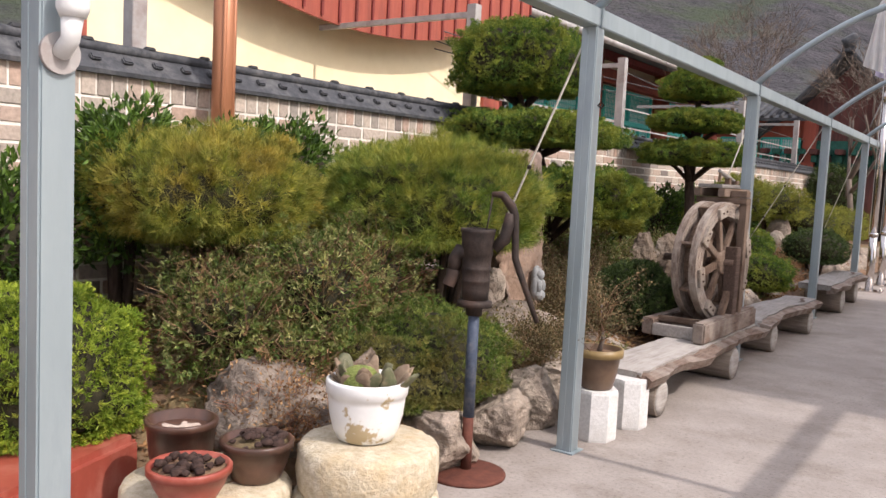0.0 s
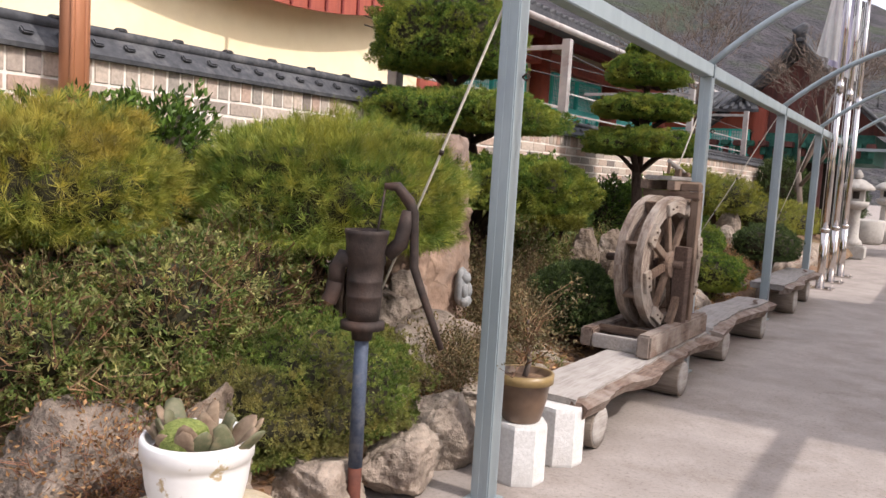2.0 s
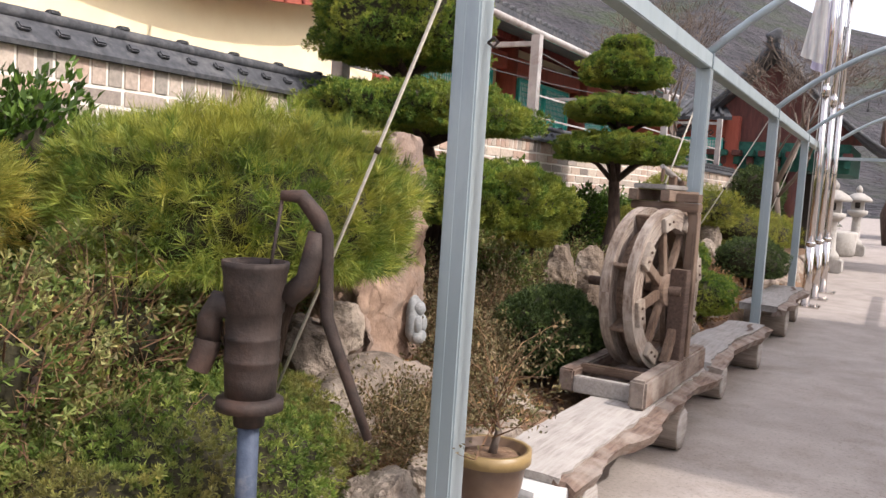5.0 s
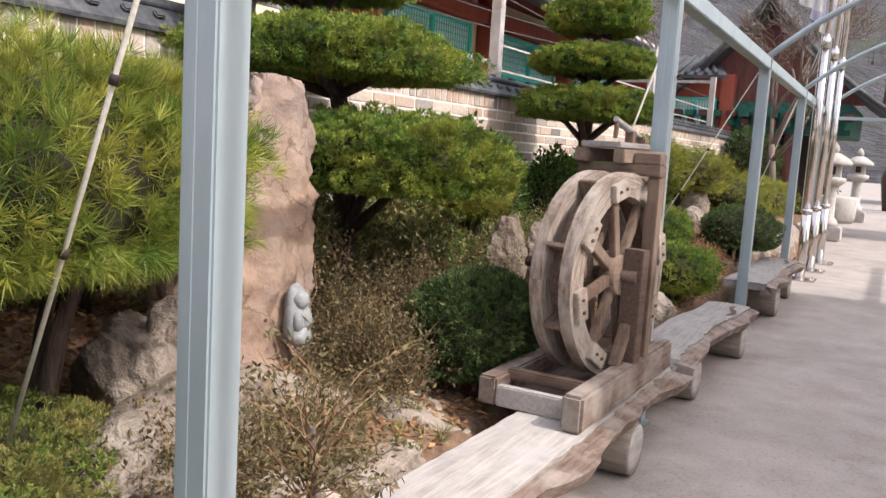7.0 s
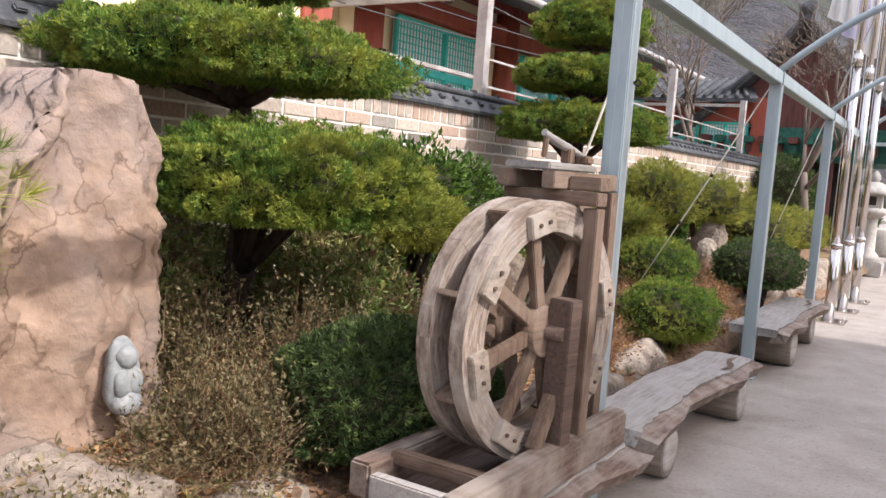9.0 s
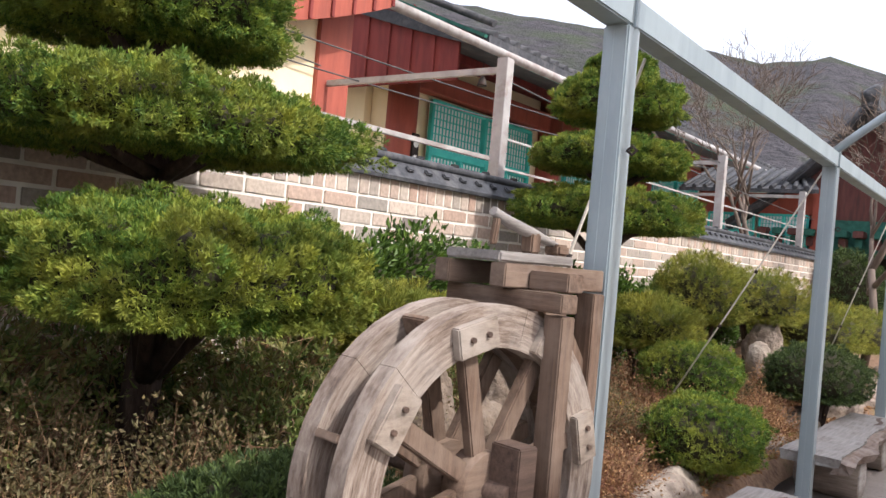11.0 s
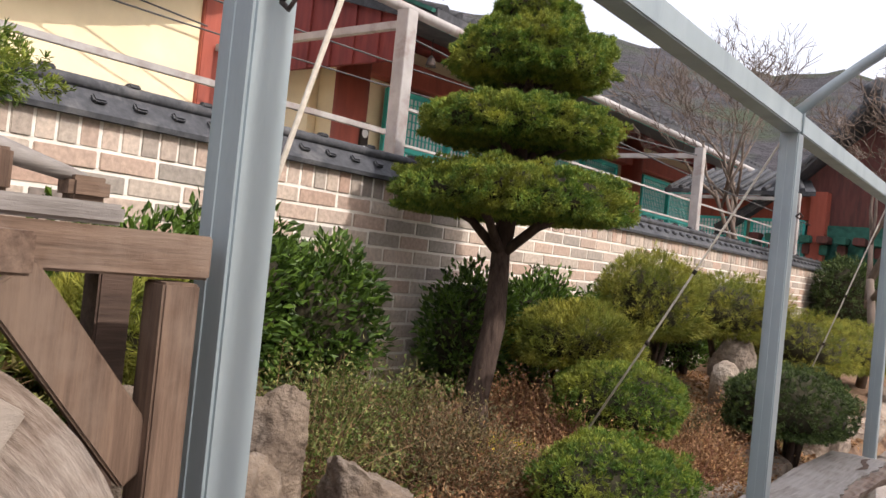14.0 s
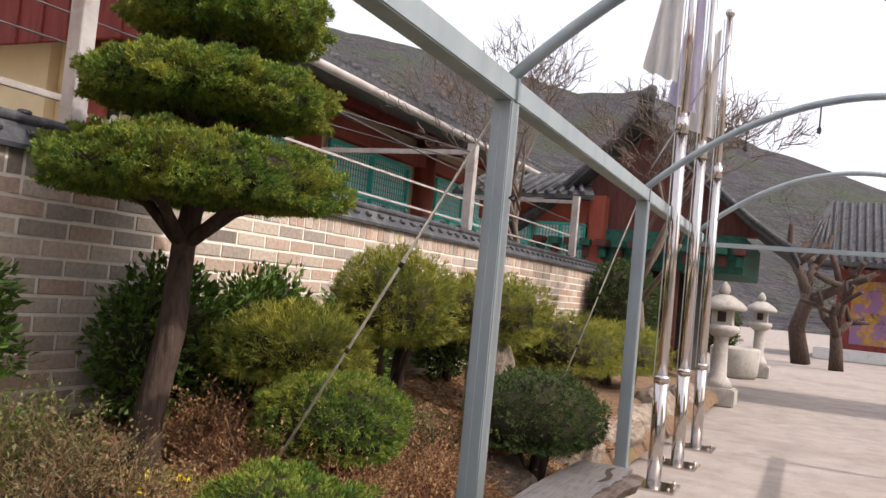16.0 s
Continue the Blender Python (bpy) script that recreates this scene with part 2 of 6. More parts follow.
WOOD_X = wood("weathered_cross_timber", (0.052, 0.031, 0.022), (0.206, 0.138, 0.096), stretch=(1.2, 18, 18), wash=(0.232, 0.174, 0.133))
WOOD_PALE = wood("bleached_wheel_timber", (0.112, 0.082, 0.060), (0.361, 0.297, 0.237), stretch=(14, 5, 14), wash=(0.404, 0.361, 0.314))
WOOD_DARK = wood("dark_wet_timber", (0.045, 0.03, 0.024), (0.15, 0.10, 0.075))
WOOD_BENCH = wood("silvered_bench_plank", (0.20, 0.175, 0.155), (0.46, 0.425, 0.39), wash=(0.42, 0.39, 0.36))
WOOD_GREY = wood("silver_grey_plank", (0.13, 0.115, 0.105), (0.36, 0.335, 0.31), wash=(0.31, 0.295, 0.28))
WOOD_EDGE = wood("rotten_log_edge", (0.05, 0.026, 0.018), (0.25, 0.18, 0.14), wash=(0.33, 0.29, 0.25))
m_, nt_, b_ = mat("ring_grained_timber", 0.85)
tc_ = nt_.nodes.new("ShaderNodeTexCoord")
sep_ = nt_.nodes.new("ShaderNodeSeparateXYZ")
nt_.links.new(tc_.outputs["Object"], sep_.inputs[0])


def maths(op, a, b):
    n_ = nt_.nodes.new("ShaderNodeMath")
    n_.operation = op
    for sock, v in zip(n_.inputs, (a, b)):
        if isinstance(v, (int, float)):
            sock.default_value = v
        else:
            nt_.links.new(v, sock)
    return n_.outputs[0]


up_ = maths("SUBTRACT", sep_.outputs["Z"], 0.575)
rad_ = maths("SQRT", maths("ADD", maths("POWER", sep_.outputs["Y"], 2.0), maths("POWER", up_, 2.0)), 0)
ang_ = maths("ARCTAN2", up_, sep_.outputs["Y"])
comb_ = nt_.nodes.new("ShaderNodeCombineXYZ")
for k_, v_ in enumerate((maths("MULTIPLY", rad_, 34.0), maths("MULTIPLY", ang_, 1.6), maths("MULTIPLY", sep_.outputs["X"], 12.0))):
    nt_.links.new(v_, comb_.inputs[k_])
gr_ = noise_fac(nt_, comb_.outputs[0], 2.4, 8.0, 0.72)
colr_ = ramp(nt_, gr_, [(0.30, (0.06, 0.04, 0.03)), (0.46, (0.20, 0.152, 0.12)), (0.66, (0.38, 0.32, 0.265))])
colr_ = mix(nt_, colr_, (0.43, 0.39, 0.345), mix(nt_, (0.0, 0.0, 0.0), ramp(nt_, noise_fac(nt_, tc_.outputs["Object"], 4.0), [(0.45, (0, 0, 0)), (0.65, (1, 1, 1))]), 0.55))
nt_.links.new(colr_, b_.inputs["Base Color"])
bump(nt_, b_, gr_, 0.7, 0.008)
WOOD_RING = m_
LOG = wood("grey_log", (0.12, 0.095, 0.075), (0.30, 0.25, 0.205), stretch=(1.5, 16, 16))
BARK = surface("dark_bark", (0.034, 0.022, 0.017), (0.098, 0.068, 0.053), 24.0, 0.95, stretch=(1, 1, 0.25), bump_scale=25, bump_strength=1.0, bump_dist=0.02)
BARK_PALE = surface("pale_bark", (0.105, 0.079, 0.063), (0.189, 0.152, 0.126), 12.0, 0.95, stretch=(1, 1, 0.3), bump_scale=25, bump_strength=0.6)
TWIG = foliage("dry_twigs", [(0.0, (0.098, 0.049, 0.029)), (0.5, (0.196, 0.114, 0.064)), (1.0, (0.322, 0.212, 0.122))], 0.9, 0.0)
RUSTTWIG = foliage("russet_twigs", [(0.0, (0.14, 0.055, 0.04)), (0.5, (0.28, 0.13, 0.08)), (1.0, (0.40, 0.23, 0.14))], 0.9, 0.05)
CONIFER = foliage("clipped_juniper_green", [(0.0, (0.056, 0.110, 0.019)), (0.5, (0.111, 0.196, 0.032)), (1.0, (0.257, 0.314, 0.047))], 0.6, 0.2, ((0.292, 0.299, 0.047), 3.5))
CONIFER_DARK = foliage("deep_yew_green", [(0.0, (0.027, 0.045, 0.015)), (0.5, (0.056, 0.088, 0.025)), (1.0, (0.106, 0.150, 0.044))], 0.65, 0.15)
CONIFER_LIME = foliage("lime_conifer_green", [(0.0, (0.124, 0.196, 0.019)), (0.5, (0.236, 0.328, 0.032)), (1.0, (0.410, 0.476, 0.062))], 0.6, 0.25)
PINE = foliage("pine_needles", [(0.0, (0.079, 0.142, 0.024)), (0.5, (0.200, 0.267, 0.043)), (1.0, (0.419, 0.413, 0.085))], 0.5, 0.25, ((0.335, 0.318, 0.052), 2.5))
PINE_GOLD = foliage("yellowed_pine_needles", [(0.0, (0.10, 0.145, 0.025)), (0.5, (0.25, 0.275, 0.042)), (1.0, (0.47, 0.43, 0.095))], 0.5, 0.25, ((0.39, 0.285, 0.055), 2.5))
AZALEA = foliage("azalea_leaves", [(0.0, (0.055, 0.085, 0.020)), (0.3, (0.13, 0.175, 0.04)), (0.5, (0.21, 0.125, 0.065)), (0.7, (0.20, 0.245, 0.065)), (1.0, (0.42, 0.39, 0.17))], 0.5, 0.25, ((0.115, 0.185, 0.035), 2.2))
LOWGREEN = foliage("low_juniper_leaves", [(0.0, (0.069, 0.117, 0.020)), (0.5, (0.152, 0.221, 0.040)), (1.0, (0.276, 0.317, 0.079))], 0.6, 0.25, ((0.235, 0.179, 0.066), 2.5))
GOLDSHRUB = foliage("golden_shrub_leaves", [(0.0, (0.131, 0.130, 0.022)), (0.5, (0.263, 0.259, 0.040)), (1.0, (0.409, 0.411, 0.079))], 0.6, 0.25, ((0.147, 0.198, 0.034), 3.0))
LAUREL = foliage("glossy_evergreen_leaves", [(0.0, (0.032, 0.061, 0.013)), (0.5, (0.071, 0.131, 0.021)), (1.0, (0.131, 0.219, 0.035))], 0.45, 0.22, None, 0.3)
MIXLEAF = foliage("sparse_olive_and_tan_leaves", [(0.0, (0.070, 0.059, 0.025)), (0.35, (0.135, 0.111, 0.046)), (0.6, (0.193, 0.130, 0.073)), (0.8, (0.164, 0.148, 0.070)), (1.0, (0.271, 0.211, 0.126))], 0.7, 0.2)
DRYLEAF = foliage("dry_brown_leaves", [(0.0, (0.169, 0.084, 0.040)), (0.5, (0.299, 0.168, 0.080)), (1.0, (0.468, 0.302, 0.160))], 0.8, 0.2)
# Near-black for lumps inside crowns; the shade between leaves is in this colour.
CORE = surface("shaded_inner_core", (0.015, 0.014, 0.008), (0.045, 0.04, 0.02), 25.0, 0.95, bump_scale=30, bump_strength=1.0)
HILL = surface("wooded_hillside", (0.025, 0.024, 0.027), (0.083, 0.076, 0.082), 0.11, 0.95, stain=(0.049, 0.063, 0.034), stain_scale=0.014, bump_scale=0.35, bump_strength=1.0, bump_dist=5.0, world_space=True, stain_range=(0.48, 0.62))


# ---- mesh helpers ----
def mesh_of(bm, material):
    me = bpy.data.meshes.new("mesh")
    bm.to_mesh(me)
    bm.free()
    me.materials.append(material)
    return me


def smooth(me, on=True):
    me.polygons.foreach_set("use_smooth", [on] * len(me.polygons))
    return me


def fast(V, F, material):
    """A mesh from arrays of points and of equal faces."""
    me = bpy.data.meshes.new("mesh")
    V, F = np.asarray(V, np.float32), np.asarray(F, np.int32)
    k = F.shape[1]
    me.vertices.add(len(V))
    me.vertices.foreach_set("co", V.ravel())
    me.loops.add(F.size)
    me.loops.foreach_set("vertex_index", F.ravel())
    me.polygons.add(len(F))
    me.polygons.foreach_set("loop_start", np.arange(0, F.size, k, dtype=np.int32))
    me.update(calc_edges=True)
    me.polygons.foreach_set("use_smooth", [False] * len(F))
    me.materials.append(material)
    return me


def thing(name, at, label, category, group="", turn=0.0, kind=""):
    e = new(name)
    e.matrix_basis = pose(*at, 0, 0, turn)
    return tagged(e, label, category, group, kind)


def part(name, shape, material, parent, label=""):
    me = shape if isinstance(shape, bpy.types.Mesh) else mesh_of(shape, material)
    o = new(name, me)
    o.parent = parent
    return tagged(o, label)


def solid(name, shape, material, at, label, category="", kind="", group="", turn=0.0):
    me = shape if isinstance(shape, bpy.types.Mesh) else mesh_of(shape, material)
    o = new(name, me)
    o.matrix_basis = pose(*at, 0, 0, turn)
    return tagged(o, label, category, group, kind)


def box(lo, hi, bev=0.0, bm=None, m=None):
    bm = bm or bmesh.new()
    c, s = [(a + b) / 2 for a, b in zip(lo, hi)], [abs(b - a) for a, b in zip(lo, hi)]
    r = bmesh.ops.create_cube(bm, size=1.0, matrix=(m or Matrix()) @ Matrix.Translation(c) @ Matrix.Diagonal((*s, 1)))
    if bev:
        es = list({e for v in r["verts"] for e in v.link_edges})
        bmesh.ops.bevel(bm, geom=es, offset=bev, segments=2, affect="EDGES")
    return bm


def bar(a, b, w, h, bev=0.004, bm=None, roll=0.0):
    """A square bar from a to b."""
    a, b = Vector(a), Vector(b)
    d = b - a
    m = Matrix.Translation(a) @ d.to_track_quat("X", "Z").to_matrix().to_4x4() @ pose(0, 0, 0, roll)
    return box((0, -w / 2, -h / 2), (d.length, w / 2, h / 2), bev, bm, m)


def tube(path, radii, sides=10, material=None, cap=True, wob=0.0, seed=0):
    """A round tube along a path, with a radius at each point."""
    rng = np.random.default_rng(seed)
    P = [Vector(p) for p in path]
    radii = radii if hasattr(radii, "__len__") else [radii] * len(P)
    V, F, side = [], [], None
    for i, p in enumerate(P):
        d = (P[min(i + 1, len(P) - 1)] - P[max(i - 1, 0)]).normalized()
        if side is None or abs(side.dot(d)) > 0.98:
            side = d.orthogonal()
        side = (side - d * side.dot(d)).normalized()
        other = d.cross(side)
        for k in range(sides):
            a = 2 * math.pi * k / sides
            r = radii[i] * (1 + wob * rng.normal())
            V.append(p + side * (math.cos(a) * r) + other * (math.sin(a) * r))
    for i in range(len(P) - 1):
        for k in range(sides):
            k2 = (k + 1) % sides
            F.append((i * sides + k, i * sides + k2, (i + 1) * sides + k2, (i + 1) * sides + k))
    if cap:
        F += [tuple(range(sides))[::-1], tuple((len(P) - 1) * sides + k for k in range(sides))]
    me = bpy.data.meshes.new("mesh")
    me.from_pydata([tuple(v) for v in V], [], F)
    me.materials.append(material)
    for p in me.polygons:
        p.use_smooth = len(p.vertices) == 4
    return me


def lathe(profile, material, sides=32, wob=0.0, seed=0):
    """A turned body from (radius, height) points."""
    rng = np.random.default_rng(seed)
    V, F = [], []
    for r, z in profile:
        for k in range(sides):
            a = 2 * math.pi * k / sides
            rr = r * (1 + wob * rng.normal())
            V.append((rr * math.cos(a), rr * math.sin(a), z + wob * r * rng.normal()))
    for i in range(len(profile) - 1):
        for k in range(sides):
            k2 = (k + 1) % sides
            F.append((i * sides + k, i * sides + k2, (i + 1) * sides + k2, (i + 1) * sides + k))
    F += [tuple(range(sides))[::-1], tuple((len(profile) - 1) * sides + k for k in range(sides))]
    me = bpy.data.meshes.new("mesh")
    me.from_pydata(V, [], F)
    me.materials.append(material)
    for p in me.polygons:
        p.use_smooth = len(p.vertices) == 4
    return me


def rock(size, seed, material=None, rough=0.28, sub=3, flat=False):
    """A boulder: an uneven lump with broken faces, its base at z = 0."""
    bm = bmesh.new()
    bmesh.ops.create_icosphere(bm, subdivisions=sub, radius=1)
    off = Vector((seed * 3.7, seed * 1.3, seed * 7.1))
    rs = random.Random(seed)
    cuts = []
    for _ in range(int(13 * min(1, rough * 5))):
        cuts.append((Vector((rs.gauss(0, 1), rs.gauss(0, 1), rs.gauss(0, 0.8))).normalized(), rs.uniform(0.62, 0.9)))
    for v in bm.verts:
        d = v.co.normalized()
        p = Vector([math.copysign(abs(x) ** 0.8, x) for x in d]) * 1.05
        for nrm, dist in cuts:
            k = p.dot(nrm) - dist
            if k > 0:
                p -= nrm * k * 0.92
        n = noise.noise(d * 1.3 + off) * 0.6 + noise.noise(d * 4 + off) * 0.3 + noise.noise(d * 10 + off) * 0.16 + abs(noise.noise(d * 6 + off)) * -0.25
        p *= 1 + rough * n * 0.8
        v.co = Vector((p.x * size[0] * 0.56, p.y * size[1] * 0.56, (p.z * 0.52 + 0.42) * size[2]))
    me = mesh_of(bm, material or STONE)
    return smooth(me, not flat)


def unit(A):
    return A / np.maximum(np.linalg.norm(A, axis=1, keepdims=True), 1e-9)


def leaves(P, D, length, width, rng, material, fold=0.25, spread=0.5):
    """One folded leaf at each point P, along D with some spread."""
    n = len(P)
    D = unit(D + rng.normal(0, spread, (n, 3)))
    S = unit(np.cross(D, rng.normal(0, 1, (n, 3))))
    U = np.cross(S, D)
    L = length * rng.uniform(0.6, 1.25, (n, 1))
    W = width * rng.uniform(0.7, 1.2, (n, 1))
    mid = P + D * L * 0.5
    V = np.stack([P, mid + S * W / 2 + U * W * fold, P + D * L, mid - S * W / 2 + U * W * fold], 1).reshape(-1, 3)
    return fast(V, np.arange(4 * n).reshape(n, 4), material)


def needles(P, D, length, width, rng, material, per=14, spread=0.55):
    """A tuft of thin needles at each point, joined at its root."""
    m, n = len(P), len(P) * per
    Q, A = np.repeat(P, per, 0), np.repeat(unit(D + rng.normal(0, 0.25, P.shape)), per, 0)
    A = unit(A + rng.normal(0, spread, (n, 3)) + [0, 0, 0.1])
    S = unit(np.cross(A, rng.normal(0, 1, (n, 3)))) * width
    L = length * rng.uniform(0.65, 1.15, (n, 1))
    V = np.concatenate([P, np.stack([Q + A * L * 0.35 + S, Q + A * L], 1).reshape(-1, 3)])
    k = m + 2 * np.arange(n)
    return fast(V, np.stack([np.repeat(np.arange(m), per), k, k + 1], 1), material)


def sprays(P, D, length, width, rng, material, per=9, spread=0.42):
    """A small spray of scale leaves at each point, joined at its root."""
    m, n = len(P), len(P) * per
    Q, A = np.repeat(P, per, 0), np.repeat(unit(D + rng.normal(0, 0.3, P.shape)), per, 0)
    A = unit(A + rng.normal(0, spread, (n, 3)))
    S = unit(np.cross(A, rng.normal(0, 1, (n, 3)))) * width * rng.uniform(0.7, 1.2, (n, 1)) / 2
    L = length * rng.uniform(0.55, 1.2, (n, 1))
    V = np.concatenate([P, np.stack([Q + A * L * 0.7 + S, Q + A * L - S * 0.3], 1).reshape(-1, 3)])
    k = m + 2 * np.arange(n)
    return fast(V, np.stack([np.repeat(np.arange(m), per), k, k + 1], 1), material)


def twigs(base, tips, width, rng, material, kink=0.06):
    """Thin three-sided sticks from base points to tips, with one kink."""
    n = len(base)
    mid = (base + tips) / 2 + rng.normal(0, kink, (n, 3))
    D = unit(tips - base)
    S = unit(np.cross(D, rng.normal(0, 1, (n, 3))))
    T = np.cross(D, S)
    w = width * rng.uniform(0.5, 1.3, (n, 1))
    rings = []
    for P, k in ((base, 1.0), (mid, 0.75), (tips, 0.25)):
        for a in (0, 2.09, 4.19):
            rings.append(P + (S * math.cos(a) + T * math.sin(a)) * w * k / 2)
    V = np.stack(rings, 1).reshape(-1, 3)
    one = [(r * 3 + k, r * 3 + (k + 1) % 3, r * 3 + 3 + (k + 1) % 3, r * 3 + 3 + k) for r in (0, 1) for k in range(3)]
    F = (np.arange(n)[:, None, None] * 9 + np.array(one)[None]).reshape(-1, 4)
    return fast(V, F, material)


def lumpy(D, seed, amp, freq=2.2):
    return np.array([1 + amp * (noise.noise(Vector(d) * freq + Vector((seed, seed * 2.3, 0))) + 0.5 * noise.noise(Vector(d) * freq * 2.3 + Vector((0, seed, 1)))) for d in D])


def crown_points(n, radii, seed, amp=0.12, flat=0.0, deep=0.2, freq=2.2, bumps=0.0):
    """Points near the surface of a lumpy, flat-bottomed crown, and the way out at each."""
    rng = np.random.default_rng(seed)
    D = unit(rng.normal(0, 1, (n, 3)))
    R = np.array(radii)
    k = lumpy(D, seed, amp, freq) * (1 - deep * rng.random(n) ** 2)
    if bumps:
        k = k * np.array([1 + bumps * (abs(noise.noise(Vector(d * R * 9) + Vector((seed, 0, 2)))) * 2 - 0.5) for d in D])
    C = np.sign(D) * np.abs(D) ** 0.85
    P = C * k[:, None] * R
    if flat:
        low = P[:, 2] < -flat * radii[2]
        P[low, 2] = -flat * radii[2] + (P[low, 2] + flat * radii[2]) * 0.25
    return P, unit(D / R * R.max()), rng


# A solid dark lump that fills a crown in place of its inner shade.
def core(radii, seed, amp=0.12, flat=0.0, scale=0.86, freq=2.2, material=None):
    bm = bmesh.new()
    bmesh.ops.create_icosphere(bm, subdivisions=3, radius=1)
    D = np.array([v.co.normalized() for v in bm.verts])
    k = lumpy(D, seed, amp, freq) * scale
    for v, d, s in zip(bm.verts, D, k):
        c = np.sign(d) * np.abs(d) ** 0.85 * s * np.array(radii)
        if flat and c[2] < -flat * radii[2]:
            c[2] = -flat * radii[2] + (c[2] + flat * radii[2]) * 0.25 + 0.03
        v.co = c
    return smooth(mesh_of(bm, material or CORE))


# ---- ground, hills, garden bed ----
def bed_height(x, y):
    """The soil of the raised bed: from the stones at its edge up to the wall."""
    k = min(max((y - 2.35) / 0.5, 0.0), 1.0)
    edge = -3.15 + 0.7 * k * k * (3 - 2 * k)
    u = min(max((edge - x) / (4.55 + edge), 0.0), 1.0)
    drop = min(max((x - edge) / 0.12, 0.0), 1.0) * 0.45
    return 0.20 + 0.42 * u ** 0.8 - drop + 0.05 * noise.noise(Vector((x * 1.7, y * 1.7, 0))) + 0.02 * noise.noise(Vector((x * 6, y * 6, 3)))


def row_x(y):
    return -2.04 - 0.0195 * (y - 4.16)


solid("ground", box((-900, -900, -0.5), (900, 900, 0.0)), CONCRETE, (0, 0, 0), "pale worn concrete yard", "ground", "structure")

nx, ny = 22, 240
V = [(-4.62 + 2.2 * i / nx, -1.0 + 25.5 * j / ny, bed_height(-4.62 + 2.2 * i / nx, -1.0 + 25.5 * j / ny)) for j in range(ny + 1) for i in range(nx + 1)]
F = [(j * (nx + 1) + i, j * (nx + 1) + i + 1, (j + 1) * (nx + 1) + i + 1, (j + 1) * (nx + 1) + i) for j in range(ny) for i in range(nx)]
bed = fast(V, F, SOIL)
solid("garden_soil", smooth(bed), SOIL, (0, 0, 0), "raised garden bed of brown soil and leaf litter", "soil", "structure")

RIDGE = [(-90, 15), (-60, 17), (-40, 17.2), (-34, 16.7), (-28, 16.1), (-21, 15), (-17, 14.0), (-13, 14.4), (-10, 13.4), (-6, 11.4), (-1.5, 10.0), (2.5, 8.5), (8, 7), (30, 6), (90, 8), (180, 7), (270, 9), (271, 15)]
V, F, m = [], [], 12
az = np.arange(-90, 270, 1.0)
for a in az:
    e = np.interp(a, [r[0] for r in RIDGE], [r[1] for r in RIDGE])
    for j in range(m + 1):
        u = j / m
        d = 130 + 420 * u
        top = math.tan(radians(e)) * 550
        wig = noise.noise(Vector((a * 0.12, u * 3, 0))) * 10 * u * (1 - u) * 4 + noise.noise(Vector((a * 0.9, u * 9, 5))) * 2.2 * u
        V.append((math.sin(radians(a)) * d, math.cos(radians(a)) * d, top * u ** 1.25 + wig - 1))
n = len(az)
F = [(i * (m + 1) + j, ((i + 1) % n) * (m + 1) + j, ((i + 1) % n) * (m + 1) + j + 1, i * (m + 1) + j + 1) for i in range(n) for j in range(m)]
solid("hills_backdrop", smooth(fast(V, F, HILL)), HILL, (0, 0, 0), "hazy bare wooded hillside round the valley", "hills", "structure")

# ---- brick wall with its tiled cap ----
WALL_X, TOP = -4.6, 2.02
wall = thing("wall_brick", (0, 0, 0), "mixed brown brick garden wall with pale mortar", "wall", kind="structure")
part("mortar", box((WALL_X - 0.22, -2.0, 0.3), (WALL_X - 0.006, 24.0, TOP)), MORTAR, wall)
BR = mesh_of(box((-0.09, -0.147, -0.0415), (0.0, 0.147, 0.0415), 0.004), BRICK)
SOLDIER = mesh_of(box((-0.09, -0.0455, -0.068), (0.0, 0.0455, 0.068), 0.004), BRICK)
spots = []
for r in range(14):
    z = TOP - 0.143 - 0.050 - 0.1 * r
    y = -1.8 + (0.156 if r % 2 else 0.0)
    while y < 23.8:
        spots.append((y, z, 0))
        y += 0.312
y = -1.8
while y < 23.8:
    spots.append((y, TOP - 0.068, 1))
    y += 0.104
rng = random.Random(3)
near = [s for s in spots if 2.4 < s[0] < 11.2 and s[1] > 1.4]
near = sorted(near, key=lambda s: (s[2] == 1, abs(s[0] - 9.0)))[:300]
chosen = set(near)
for s in spots:
    if s in chosen:
        o = new("brick", SOLDIER if s[2] else BR)
        o.parent = wall
        o.matrix_basis = pose(WALL_X + rng.uniform(-0.003, 0.003), s[0], s[1], rng.uniform(-0.6, 0.6), 0, rng.uniform(-0.5, 0.5))
VB, FB = [], []
for s in spots:
    if s not in chosen:
        hy, hz = (0.0455, 0.068) if s[2] else (0.147, 0.0415)
        k, dx = len(VB), rng.uniform(-0.003, 0.003)
        VB += [(WALL_X + dx + a, s[0] + b * (hy - c), s[1] + d * (hz - c)) for a, c in ((-0.06, 0.0), (-0.004, 0.0), (0.0, 0.004)) for b, d in ((-1, -1), (1, -1), (1, 1), (-1, 1))]
        FB += [(k + q * 4 + i, k + q * 4 + (i + 1) % 4, k + q * 4 + 4 + (i + 1) % 4, k + q * 4 + 4 + i) for q in (0, 1) for i in range(4)] + [(k + 8, k + 9, k + 10, k + 11)]
tagged(part("far_brickwork", fast(VB, FB, BRICK), BRICK, wall), kind="stuff")

